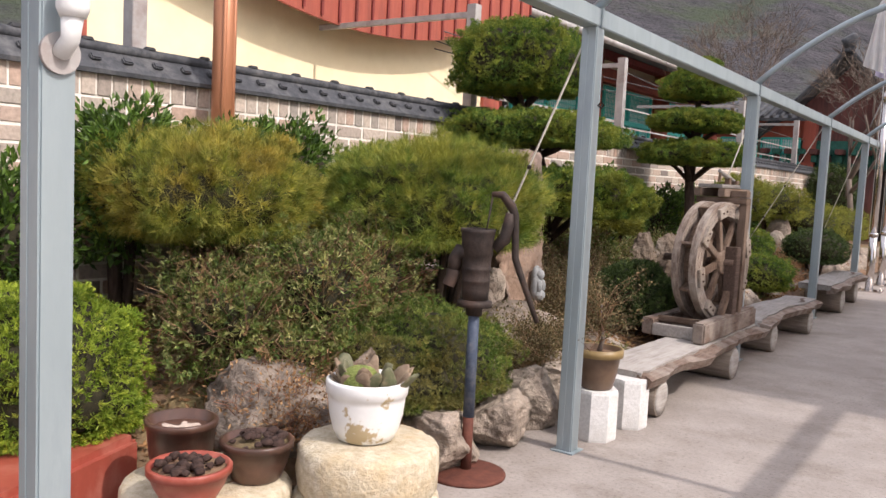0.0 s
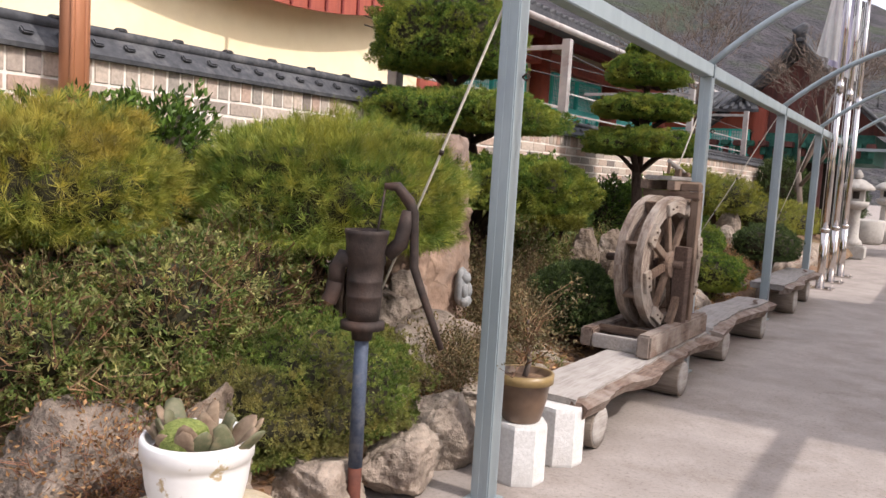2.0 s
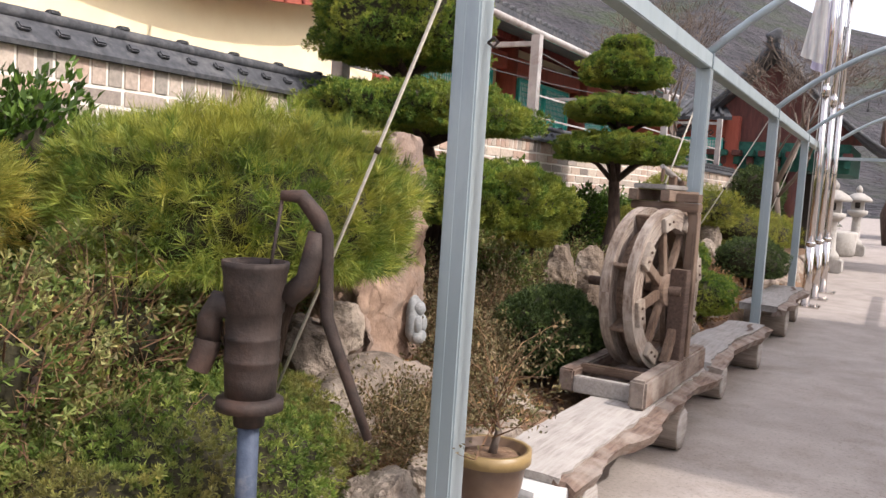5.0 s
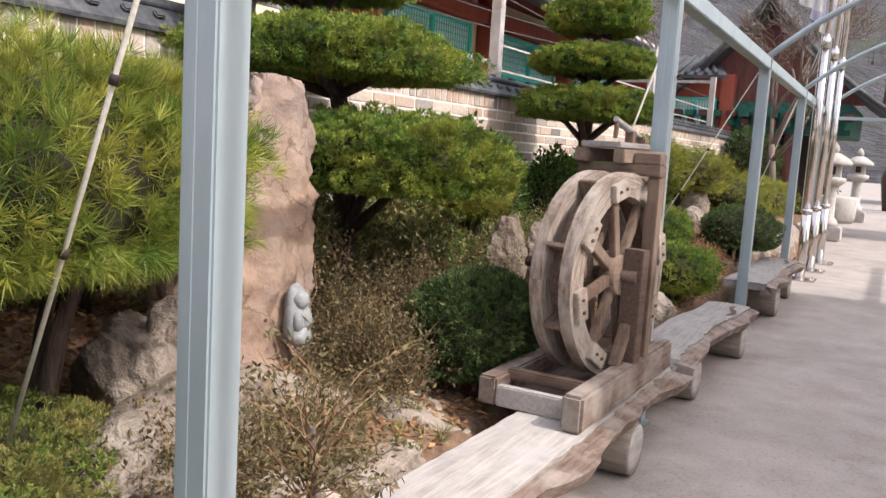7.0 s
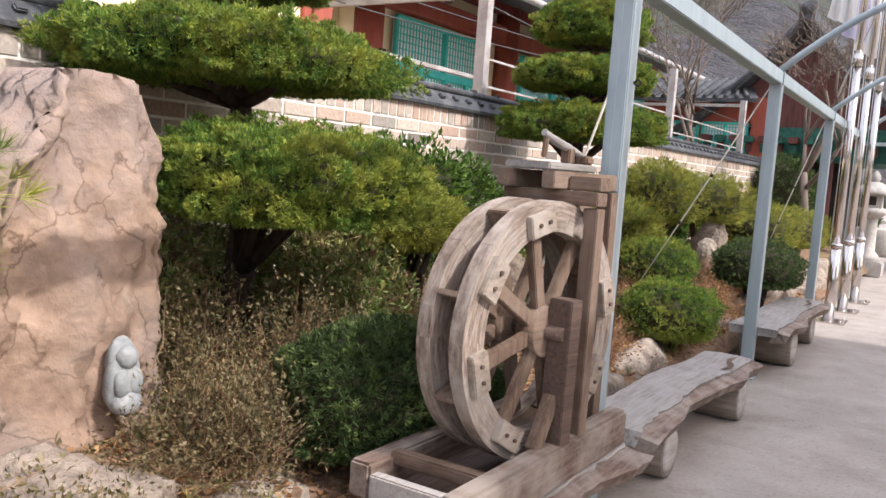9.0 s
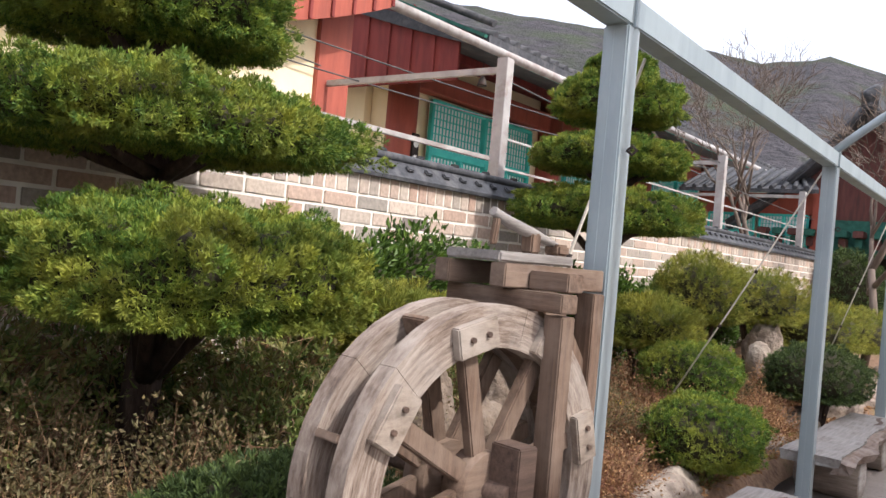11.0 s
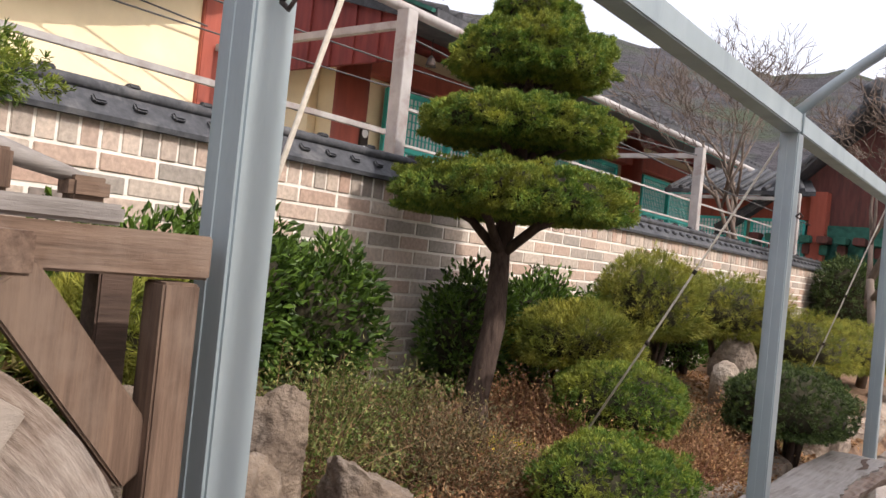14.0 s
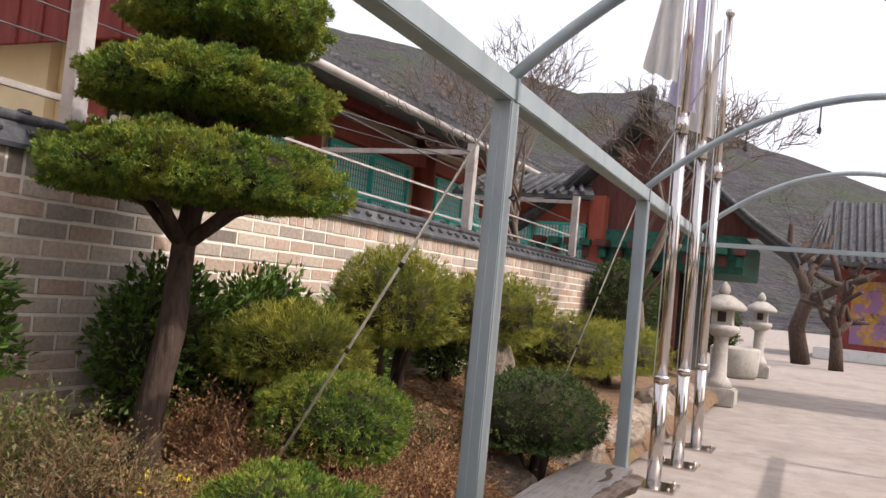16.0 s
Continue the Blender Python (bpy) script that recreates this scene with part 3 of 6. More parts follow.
cap = thing("wall_cap", (0, 0, 0), "black roof-tile cap along the top of the brick wall", "wall cap", kind="structure")
bm = bmesh.new()
prof = [(0.035, -0.006), (0.038, 0.02), (-0.11, 0.16), (-0.35, 0.012), (-0.35, -0.012)]
for y0, y1 in ((-2.0, 24.0),):
    a = [bm.verts.new((WALL_X + px, y0, TOP + pz)) for px, pz in prof]
    b = [bm.verts.new((WALL_X + px, y1, TOP + pz)) for px, pz in prof]
    for i in range(5):
        bm.faces.new((a[i], a[(i + 1) % 5], b[(i + 1) % 5], b[i]))
    bm.faces.new(a[::-1]), bm.faces.new(b)
part("cap_slope", bm, TILE, cap)
part("ridge_roll", tube([(WALL_X - 0.11, -2, TOP + 0.165), (WALL_X - 0.11, 24, TOP + 0.165)], 0.035, 10, TILE), TILE, cap)
KNOB = mesh_of(box((-0.026, -0.034, 0.0), (0.026, 0.034, 0.026), 0.008), TILE)
for i in range(120):
    y = -1.9 + i * 0.215
    o = new("tile_end", KNOB)
    o.parent, o.matrix_basis = cap, pose(WALL_X - 0.03, y, TOP + 0.084, 0, 43.5, 0)
    if i % 2 == 0:
        o = new("tile_roll", KNOB)
        o.parent, o.matrix_basis = cap, pose(WALL_X - 0.11, y, TOP + 0.19)

# ---- tunnel frame of steel posts, beam and arches ----
POSTS = [1.09, 4.16, 7.525, 10.95, 14.15, 17.45]
FRAME_W = 3.3
for y in POSTS:
    x = row_x(y)
    p = thing("steel_post", (x, y, 0), "square grey galvanised steel post of the arched frame", "post", "posts of the arched frame")
    part("shaft", box((-0.046, -0.046, 0), (0.046, 0.046, 2.345), 0.006), STEEL, p)
    part("rib", box((-0.034, -0.0485, 0.01), (-0.004, -0.0455, 2.34), 0.001), STEEL, p)
    part("foot_plate", box((-0.07, -0.07, 0), (0.07, 0.07, 0.008), 0.002), STEEL, p)
    if y > 1:
        part("eye_bolt", tube([(0.055, 0.0, 1.93), (0.075, 0, 1.945), (0.09, 0, 1.93), (0.075, 0, 1.915), (0.055, 0, 1.93)], 0.005, 6, IRON), IRON, p, "small dark eye bolt")
    copy_thing(p, pose(x + FRAME_W, y, 0))
for dx in (0, FRAME_W):
    b = thing("steel_beam", (dx, 0, 0), "grey galvanised square beam running along the post tops", "beam", "beams of the arched frame")
    part("beam", bar((row_x(-3), -3, 2.395), (row_x(17.7), 17.7, 2.395), 0.092, 0.1, 0.006), STEEL, b)
    for y in POSTS[1:]:
        part("sleeve", box((row_x(y) - 0.054, y - 0.012, 2.341), (row_x(y) + 0.054, y + 0.012, 2.45), 0.002), STEEL, b)
arches = {}
for y in POSTS[1:]:
    x = row_x(y)
    pts = [(x + FRAME_W * u, y, 2.44 + 0.72 * 4 * u * (1 - u)) for u in np.linspace(0, 1, 25)]
    arches[y] = solid("arch_pipe", tube(pts, 0.028, 10, STEEL), STEEL, (0, 0, 0), "bent grey steel pipe arching over the walkway", "arch pipe", group="arches of the frame")
x = row_x(17.45)
solid("tie_bar", bar((x, 17.45, 2.30), (x + FRAME_W, 17.45, 2.30), 0.05, 0.05), STEEL, (0, 0, 0), "straight grey steel tie bar across the frame's end", "tie bar")


# ---- temple buildings behind the wall ----
def lattice(y0, y1, z0, z1, x):
    """A teal lattice window: outer frame, a tall upper row and a lower row of sashes, thin bars over paper."""
    w = thing("lattice_window", (x, y0, z0), "teal painted lattice window with pale paper behind", "window", "lattice windows")
    W, H = y1 - y0, z1 - z0
    mid = H * 0.62
    part("paper", box((-0.05, 0, 0), (-0.034, W, H)), PAPER, w)
    for a, b in (((0, 0), (W, 0)), ((0, H), (W, H)), ((0, 0), (0, H)), ((W, 0), (W, H))):
        part("window_frame", bar((0, *a), (0, *b), 0.05, 0.05, 0.004), TEAL, w)
    part("middle_rail", bar((0.004, 0, mid), (0.004, W, mid), 0.05, 0.085, 0.004), TEAL, w)
    for u, z_0, z_1, t_ in ((0.5, mid, H, 0.07), (0.28, 0, mid, 0.05), (0.52, 0, mid, 0.08), (0.76, 0, mid, 0.05)):
        part("stile", bar((-0.004, W * u, z_0), (-0.004, W * u, z_1), t_, 0.05, 0.004, roll=90), TEAL, w)
    bm = bmesh.new()
    ny_, nz_ = int(W / 0.062), int(H / 0.085)
    for i in range(1, ny_):
        box((-0.033, W * i / ny_ - 0.008, 0), (-0.024, W * i / ny_ + 0.008, H), 0, bm)
    for i in range(1, nz_):
        box((-0.032, 0, H * i / nz_ - 0.006), (-0.025, W, H * i / nz_ + 0.006), 0, bm)
    tagged(part("lattice_bars", bm, TEAL, w), kind="stuff")
    return w


def tiled_roof(parent, x_eave, z_eave, x_ridge, z_ridge, y0, y1, step=0.26, rad=0.06):
    """One slope of a black tiled roof with its rolls, edge along y."""
    n_ = 10
    def slope(u):
        return x_eave + (x_ridge - x_eave) * u, z_eave + (z_ridge - z_eave) * (u * 0.72 + 0.28 * u * u)
    V_, F_ = [], []
    for j in range(2):
        for i in range(n_ + 1):
            for dz in (0, -0.12):
                sx, sz = slope(i / n_)
                V_.append((sx, (y0, y1)[j], sz + dz))
    for i in range(n_):
        a_, b_ = i * 2, (n_ + 1) * 2 + i * 2
        F_ += [(a_, a_ + 2, b_ + 2, b_), (a_ + 1, b_ + 1, b_ + 3, a_ + 3), (a_, a_ + 1, a_ + 3, a_ + 2), (b_, b_ + 2, b_ + 3, b_ + 1)]
    F_ += [(0, (n_ + 1) * 2, (n_ + 1) * 2 + 1, 1)]
    part("roof_slope", fast(V_, F_, TILE), TILE, parent)
    rolls = int((y1 - y0) / step)
    for k in range(rolls + 1):
        yy = y0 + 0.1 + (y1 - y0 - 0.2) * k / rolls
        pts_ = [(slope(u)[0], yy, slope(u)[1] + 0.01) for u in np.linspace(0, 1, 7)]
        part("tile_roll", tube(pts_, rad, 8, TILE), TILE, parent)


# hall with the cream gable wall and a scalloped red wind-board
HX = -7.2
hall = thing("gable_hall", (0, 0, 0), "temple hall with a cream plastered gable wall and red timber frame", "building")
part("gable_wall", box((HX - 0.3, 4.3, 0.0), (HX, 10.95, 6.5)), PLASTER, hall, "cream plastered wall")
part("corner_post", box((HX - 0.42, 10.9, 0), (HX + 0.05, 11.38, 4.6), 0.01), RED, hall, "red painted square post")
part("corner_post", box((HX - 0.42, 3.95, 0), (HX + 0.05, 4.3, 4.6), 0.01), RED, hall, "red painted square post")
part("side_wall", box((HX - 6, 10.8, 0), (HX - 0.42, 10.95, 4.6)), PLASTER, hall)
# near-black wall: the porch's deep shade is part of its colour
part("back_porch", box((HX - 1.6, -6.0, 0.0), (HX - 1.3, 3.95, 4.5)), DARK, hall, "dark timber wall, its deep shade put into the colour")
def scallop(y):
    return 3.20 + 0.058 * (y - 7.6) ** 2
y = 4.6
while y < 11.3:
    b = bmesh.new()
    z0, z1 = scallop(y), scallop(y + 0.29)
    vs = [b.verts.new(c) for c in ((-6.83, y, z0), (-6.83, y + 0.285, z1), (-6.83, y + 0.285, 6.2), (-6.83, y, 6.2))]
    vs2 = [b.verts.new(c) for c in ((-6.79, y, z0), (-6.79, y + 0.285, z1), (-6.79, y + 0.285, 6.2), (-6.79, y, 6.2))]
    b.faces.new(vs[::-1]), b.faces.new(vs2)
    for i in range(4):
        b.faces.new((vs[i], vs[(i + 1) % 4], vs2[(i + 1) % 4], vs2[i]))
    part("wind_board", b, RED, hall, "red painted vertical board with a scalloped foot")
    part("batten", box((-6.79, y + 0.27, max(z0, z1) + 0.01), (-6.765, y + 0.31, 6.2), 0.004), RED_DARK, hall)
    y += 0.29
part("ridge_roof", box((HX - 5, 4.0, 6.2), (-6.5, 11.6, 6.5)), TILE, hall)

# long hall with lattice windows, set well back behind the wall
HALL = Matrix.Translation((0.44, -2.84, -0.9)) @ Matrix.Diagonal((1.6, 1.6, 1.6, 1))
FX = -6.5
lodge = thing("lattice_hall", (0, 0, 0), "long temple hall with red columns, lattice windows, tiled roof", "building")
lodge.matrix_basis = HALL
part("front_wall", box((FX - 0.35, 11.4, 0.57), (FX - 0.12, 20.9, 4.1)), PLASTER, lodge, "cream plastered wall")
part("gable_wall", box((FX - 6, 11.3, 0.57), (FX - 0.36, 11.45, 4.6)), PLASTER, lodge, "cream plastered gable wall")
for cy in (11.5, 14.58, 17.66, 20.75):
    part("column", tube([(FX, cy, 0.57), (FX, cy, 2.0), (FX, cy, 3.9)], 0.165, 20, RED), RED, lodge, "round red painted column")
part("lintel", box((FX - 0.12, 11.3, 3.27), (FX + 0.08, 20.9, 3.5), 0.01), RED, lodge, "red painted lintel beam")
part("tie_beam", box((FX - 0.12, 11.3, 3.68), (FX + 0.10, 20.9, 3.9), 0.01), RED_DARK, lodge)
part("sill_beam", box((FX - 0.12, 11.5, 1.6), (FX + 0.06, 20.9, 1.8), 0.01), RED, lodge)
for k in range(14):
    xx = -5.45 - 0.29 * k
    h = max(0.15, min(1.9, 0.35 + 0.42 * (-5.3 - xx)))
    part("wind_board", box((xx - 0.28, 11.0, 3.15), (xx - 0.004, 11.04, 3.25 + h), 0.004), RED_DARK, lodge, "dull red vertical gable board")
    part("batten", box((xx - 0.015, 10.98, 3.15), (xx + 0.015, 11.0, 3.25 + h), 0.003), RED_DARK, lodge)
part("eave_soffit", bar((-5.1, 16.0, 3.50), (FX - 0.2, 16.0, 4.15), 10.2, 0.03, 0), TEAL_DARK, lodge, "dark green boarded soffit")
RAFT = tube([(FX, 0, 4.02), (-5.12, 0, 3.42)], 0.04, 8, TEAL)
yy = 11.15
while yy < 21.1:
    o = new("rafter", RAFT)
    o.parent, o.location = lodge, (0, yy, 0)
    yy += 0.26
tiled_roof(lodge, -5.08, 3.52, -9.6, 5.15, 10.95, 21.3, 0.19, 0.045)
part("gutter", tube([(-5.03, 9.3, 3.38), (-5.03, 21.4, 3.40)], 0.042, 10, GREYPAINT), GREYPAINT, lodge, "white round eaves gutter")
part("verge_roll", tube([(-5.05, 10.97, 3.62), (-6.6, 10.97, 4.25), (-9.6, 10.97, 5.3)], 0.035, 10, TILE), TILE, lodge)
part("ridge", tube([(-9.6, 10.9, 5.25), (-9.6, 21.4, 5.25)], 0.14, 10, TILE), TILE, lodge)
for y0, y1 in ((12.04, 14.12), (15.10, 17.2), (18.15, 20.25)):
    w = lattice(y0, y1, 1.75, 3.2, FX - 0.03)
    w.matrix_basis = HALL @ w.matrix_basis

# steel frame in front of the halls
for y in (3.3, 7.26, 11.05, 16.85, 21.4):
    p = thing("frame_post", (-4.93, y, 0), "dull grey square post rising behind the brick wall", "post", "posts behind the wall")
    part("shaft", box((-0.055, -0.055, 0), (0.055, 0.055, 3.3), 0.004), GREYPAINT, p)
    part("cross_bar", bar((-0.05, 0, 3.2), (-2.2, 0, 3.2), 0.05, 0.06), GREYPAINT, p)
for za, zb in ((2.62, 2.62), (2.35, 2.35)):
    solid("frame_rail", bar((-4.99, 11.1, za), (-4.99, 21.4, zb), 0.022, 0.022, 0.002), GREYPAINT, (0, 0, 0), "thin grey rail between the posts behind the wall", "rail", group="rails behind the wall")
solid("frame_rail", bar((-4.99, 7.3, 2.41), (-4.99, 11.0, 2.41), 0.03, 0.04, 0.003), GREYPAINT, (0, 0, 0), "pale grey rail just above the wall's cap", "rail", group="rails behind the wall")
pipe = thing("downpipe", (-4.42, 3.62, 0), "copper-brown ribbed metal downpipe standing before the brick wall", "downpipe")
part("pipe", tube([(0, 0, 0.4), (0, 0, 3.9)], 0.075, 16, COPPER), COPPER, pipe)
for a in (-40, 20, 80):
    part("rib", tube([(0.072 * math.cos(radians(a)), 0.072 * math.sin(radians(a)), 0.4), (0.072 * math.cos(radians(a)), 0.072 * math.sin(radians(a)), 3.9)], 0.014, 8, COPPER), COPPER, pipe)

# gatehouse and far buildings
GATE = Matrix.Translation((-4.1, 23.1, 0)) @ Matrix.Diagonal((0.755, 0.755, 0.745, 1))
gate = thing("gatehouse", (0, 0, 0), "temple gatehouse with a tall red gable and curved black roof", "building")
gate.matrix_basis = GATE
# one dark block in place of the shaded inside of the gate
part("base_wall", box((-2.6, 1.2, 0), (1.2, 4, 3.0)), DARK, gate, "near-black block painted as the shaded gate interior")
for cx in (-2.4, -0.8, 0.8):
    part("column", tube([(cx, -0.1, 0), (cx, -0.1, 3.4)], 0.17, 14, RED_HAZED), RED_HAZED, gate)
b = bmesh.new()
vs = [b.verts.new(c) for c in ((-2.7, -0.15, 3.9), (2.7, -0.15, 3.9), (0, -0.15, 6.4))]
b.faces.new(vs)
g2 = bmesh.ops.extrude_face_region(b, geom=list(b.faces))
bmesh.ops.translate(b, verts=[v for v in g2["geom"] if isinstance(v, bmesh.types.BMVert)], vec=(0, 0.3, 0))
part("gable", b, RED_HAZED, gate, "red gable boards, dulled in colour for distance haze")
for k in range(13):
    bx_ = -2.45 + 0.4 * k
    part("bracket", box((bx_ - 0.09, -0.62, 3.15), (bx_ + 0.09, -0.3, 3.4), 0.02), (TEAL_DARK, RED_HAZED)[k % 2], gate)
    part("bracket", box((bx_ - 0.13, -0.8, 3.42), (bx_ + 0.13, -0.3, 3.6), 0.02), (RED_HAZED, TEAL_DARK)[k % 2], gate)
part("eave_band", box((-2.6, -0.3, 3.0), (2.4, 4.2, 3.9), 0.02), TEAL_DARK, gate, "green painted bracket band under the eaves")
for s in (-1, 1):
    pts = [(s * (3.4 - 3.4 * u), 3.5 + 3.3 * (0.62 * u + 0.38 * u * u)) for u in np.linspace(0, 1, 9)]
    V_ = [(px, yv, pz + dz) for px, pz in pts for yv in (-0.9, 4.8) for dz in (0, 0.16)]
    F_ = []
    for i in range(8):
        k = i * 4
        F_ += [(k, k + 4, k + 6, k + 2), (k + 1, k + 3, k + 7, k + 5), (k, k + 1, k + 5, k + 4), (k + 2, k + 6, k + 7, k + 3)]
    part("roof_slope", fast(V_, F_, TILE), TILE, gate)
    for yv in np.linspace(-0.9, 4.8, 20):
        part("tile_roll", tube([(px, yv, pz + 0.17) for px, pz in pts], 0.07, 6, TILE), TILE, gate)
part("ridge", box((-0.2, -1.0, 6.75), (0.2, 4.9, 7.1), 0.04), TILE, gate)
part("ridge_end", rock((0.5, 0.5, 0.6), 4, TILE), TILE, gate).location = (0, -0.9, 6.85)

# low wing at the gatehouse's side, its lattice facing down the walk
wing = thing("gate_wing", (-7.3, 22.8, 0), "low red side wing of the gatehouse with a small tiled roof", "building")
part("back_wall", box((0, 0.1, 0), (2.25, 0.3, 3.4)), PLASTER, wing)
part("lintel", box((0, -0.06, 2.97), (2.25, 0.1, 3.4), 0.01), RED, wing, "red painted lintel beam")
part("sill_beam", box((0, -0.05, 1.75), (2.25, 0.1, 1.95), 0.01), RED, wing)
part("corner_post", box((2.25, -0.12, 0), (2.55, 0.18, 3.5), 0.01), RED, wing, "red painted square post")
V_ = [(-0.3, -0.75, 3.42), (2.5, -0.75, 3.42), (1.9, 0.9, 4.0), (-0.3, 0.9, 4.0), (-0.3, -0.75, 3.34), (2.5, -0.75, 3.34), (1.9, 0.9, 3.92), (-0.3, 0.9, 3.92)]
part("roof_slope", fast(V_, [(0, 1, 2, 3), (7, 6, 5, 4), (0, 4, 5, 1), (1, 5, 6, 2), (3, 7, 4, 0)], TILE), TILE, wing)
for k in range(12):
    xx = -0.2 + 0.225 * k
    part("tile_roll", tube([(xx, -0.76, 3.44), (min(xx, 1.9 - 0.02 * k), 0.9, 4.02)], 0.05, 6, TILE), TILE, wing)
for x0 in (0.15, 1.22):
    w = lattice(0, 0.95, 1.95, 2.95, 0)
    w.matrix_basis = pose(-7.3 + x0, 22.76, 1.95, 0, 0, -90)

shrine = thing("painted_hall", (3.5, 49, 0), "far temple hall with painted murals and black tiled roof", "building")
part("plinth", box((-5, -1.0, 0), (8, 0, 0.5), 0.02), GRANITE, shrine, "pale stone plinth")
part("wall", box((-4.2, 0, 0.4), (8, 5, 4.2)), RED_DARK, shrine)
for i, c in enumerate(((0.55, 0.30, 0.06), (0.33, 0.35, 0.42), (0.5, 0.26, 0.08))):
    part("mural", box((-3.6 + i * 1.9, -0.06, 0.75), (-1.9 + i * 1.9, 0, 3.6), 0.01), surface("mural_paint", tuple(v * 0.5 for v in c), c, 2.5, 0.8, stain=(0.25, 0.14, 0.25), stain_scale=1.6, stain_range=(0.45, 0.52)), shrine, "faded painted mural panel")
tl = part("roof", box((-5.5, 0.0, 4.1), (8.5, 2.0, 4.25)), TILE, shrine)
for s in (0,):
    V_ = [(x_, y_, z_) for x_, y_, z_ in ((-5.9, -2, 4.3), (9, -2, 4.3), (9, 2.5, 7.4), (-4.7, 2.5, 7.4), (-5.9, -2, 4.1), (9, -2, 4.1), (9, 2.5, 7.2), (-4.7, 2.5, 7.2))]
    part("roof_slope", fast(V_, [(0, 1, 2, 3), (7, 6, 5, 4), (0, 4, 5, 1), (3, 7, 4, 0)], TILE), TILE, tl)
    for k in range(44):
        part("tile_roll", tube([(-5.8 + k * 0.33, -2, 4.33), (max(-5.8 + k * 0.33, -4.7), 2.5, 7.43)], 0.08, 6, TILE), TILE, tl)

# unseen plain hall across the yard, added to cast the shade on the walk
solid("wall_yard_hall", box((5.0, 6.33, 0), (9.0, 13.7, 8.3)), PLASTER, (0, 0, 0), "unseen plain cream hall, added to shade the yard", "wall", "structure")


# a second unseen block, added for the far band of shade
solid("wall_far_hall", box((5.0, 23.6, 0), (9.0, 27.0, 8.3)), PLASTER, (0, 0, 0), "unseen plain cream hall, added to shade the farther yard", "wall", "structure")


# ---- things of the walk ----
def bench(name, y0, y1, x0, x1, z, seed, label, thick=0.07, wave=1.0, bend=0.0):
    """A split-log plank: a worn flat top and, along one side, a rough edge of the old log."""
    rng_ = random.Random(seed)
    e = thing(name, ((x0 + x1) / 2, (y0 + y1) / 2, 0), label, "bench", "log benches")
    n_ = 40

    def body(ring_of, k, material, pname, lab=""):
        V_, F_ = [], []
        for i in range(n_ + 1):
            u = i / n_
            yy_ = (y0 - y1) / 2 + (y1 - y0) * u
            jit = 0.02 if i in (0, n_) else 0
            V_ += [(a, yy_ + rng_.uniform(-jit, jit), b) for a, b in ring_of(u)]
        for i in range(n_):
            F_ += [(i * k + j, i * k + (j + 1) % k, (i + 1) * k + (j + 1) % k, (i + 1) * k + j) for j in range(k)]
        me = bpy.data.meshes.new("mesh")
        me.from_pydata(V_, [], F_ + [tuple(range(k))[::-1], tuple(n_ * k + j for j in range(k))])
        me.materials.append(material)
        part(pname, me, material, e, lab)

    def shift(u):
        return wave * (0.03 * math.sin(u * 5 + seed) + 0.014 * math.sin(u * 13 + seed * 2)) + bend * math.sin(u * math.pi)

    def sag(u):
        return 0.012 * wave * math.sin(u * 7 + seed)

    def top(u):
        wl, wr, zz, w = (x0 - x1) / 2, (x1 - x0) / 2 - 0.07, z + sag(u), shift(u)
        r = rng_.uniform
        return [(wl + w * 0.6 + r(-.004, .004), zz), (wl * 0.4 + w, zz + 0.004), (wr * 0.5 + w, zz + 0.001), (wr + w + r(-.012, .012), zz - 0.004), (wr + w - 0.01, zz - thick), (wl + w * 0.6 + 0.01, zz - thick)]

    def edge(u):
        wr, zz, w = (x1 - x0) / 2 - 0.07, z + sag(u), shift(u)
        f = 0.055 + 0.035 * math.sin(u * 17 + seed) * math.sin(u * 5) + rng_.uniform(-0.01, 0.01)
        d = rng_.uniform(-0.012, 0.004)
        return [(wr + w - 0.02, zz - 0.012 + d), (wr + w + f * 0.6, zz - 0.02 + d), (wr + w + f + 0.03, zz - thick * 0.55), (wr + w + f, zz - thick - 0.03), (wr + w - 0.06, zz - thick - 0.045)]

    body(top, 6, WOOD_BENCH if seed == 1 else WOOD_GREY, "plank")
    if seed != 1:
        n_, k_ = 9, (y1 - y0) / 2
        V_ = []
        for i in range(n_ + 1):
            u = i / n_
            c_, w_ = 0.06 + shift(0.85) + 0.03 * math.sin(u * 6), 0.003 + 0.022 * math.sin(u * math.pi) ** 0.6 * (1 if i % 3 else 0.6)
            zc_ = z + sag(0.75 + 0.22 * u) + 0.0045
            V_ += [(c_ - w_, k_ * (0.5 + 0.44 * u), zc_), (c_ + w_, k_ * (0.5 + 0.44 * u), zc_)]
        part("split", fast(V_, [(2 * i, 2 * i + 1, 2 * i + 3, 2 * i + 2) for i in range(n_)], WOOD_DARK), WOOD_DARK, e, "dark ragged split in the plank")
    body(edge, 5, WOOD_EDGE, "live_edge", "rough brown bark edge with rot")
    return e


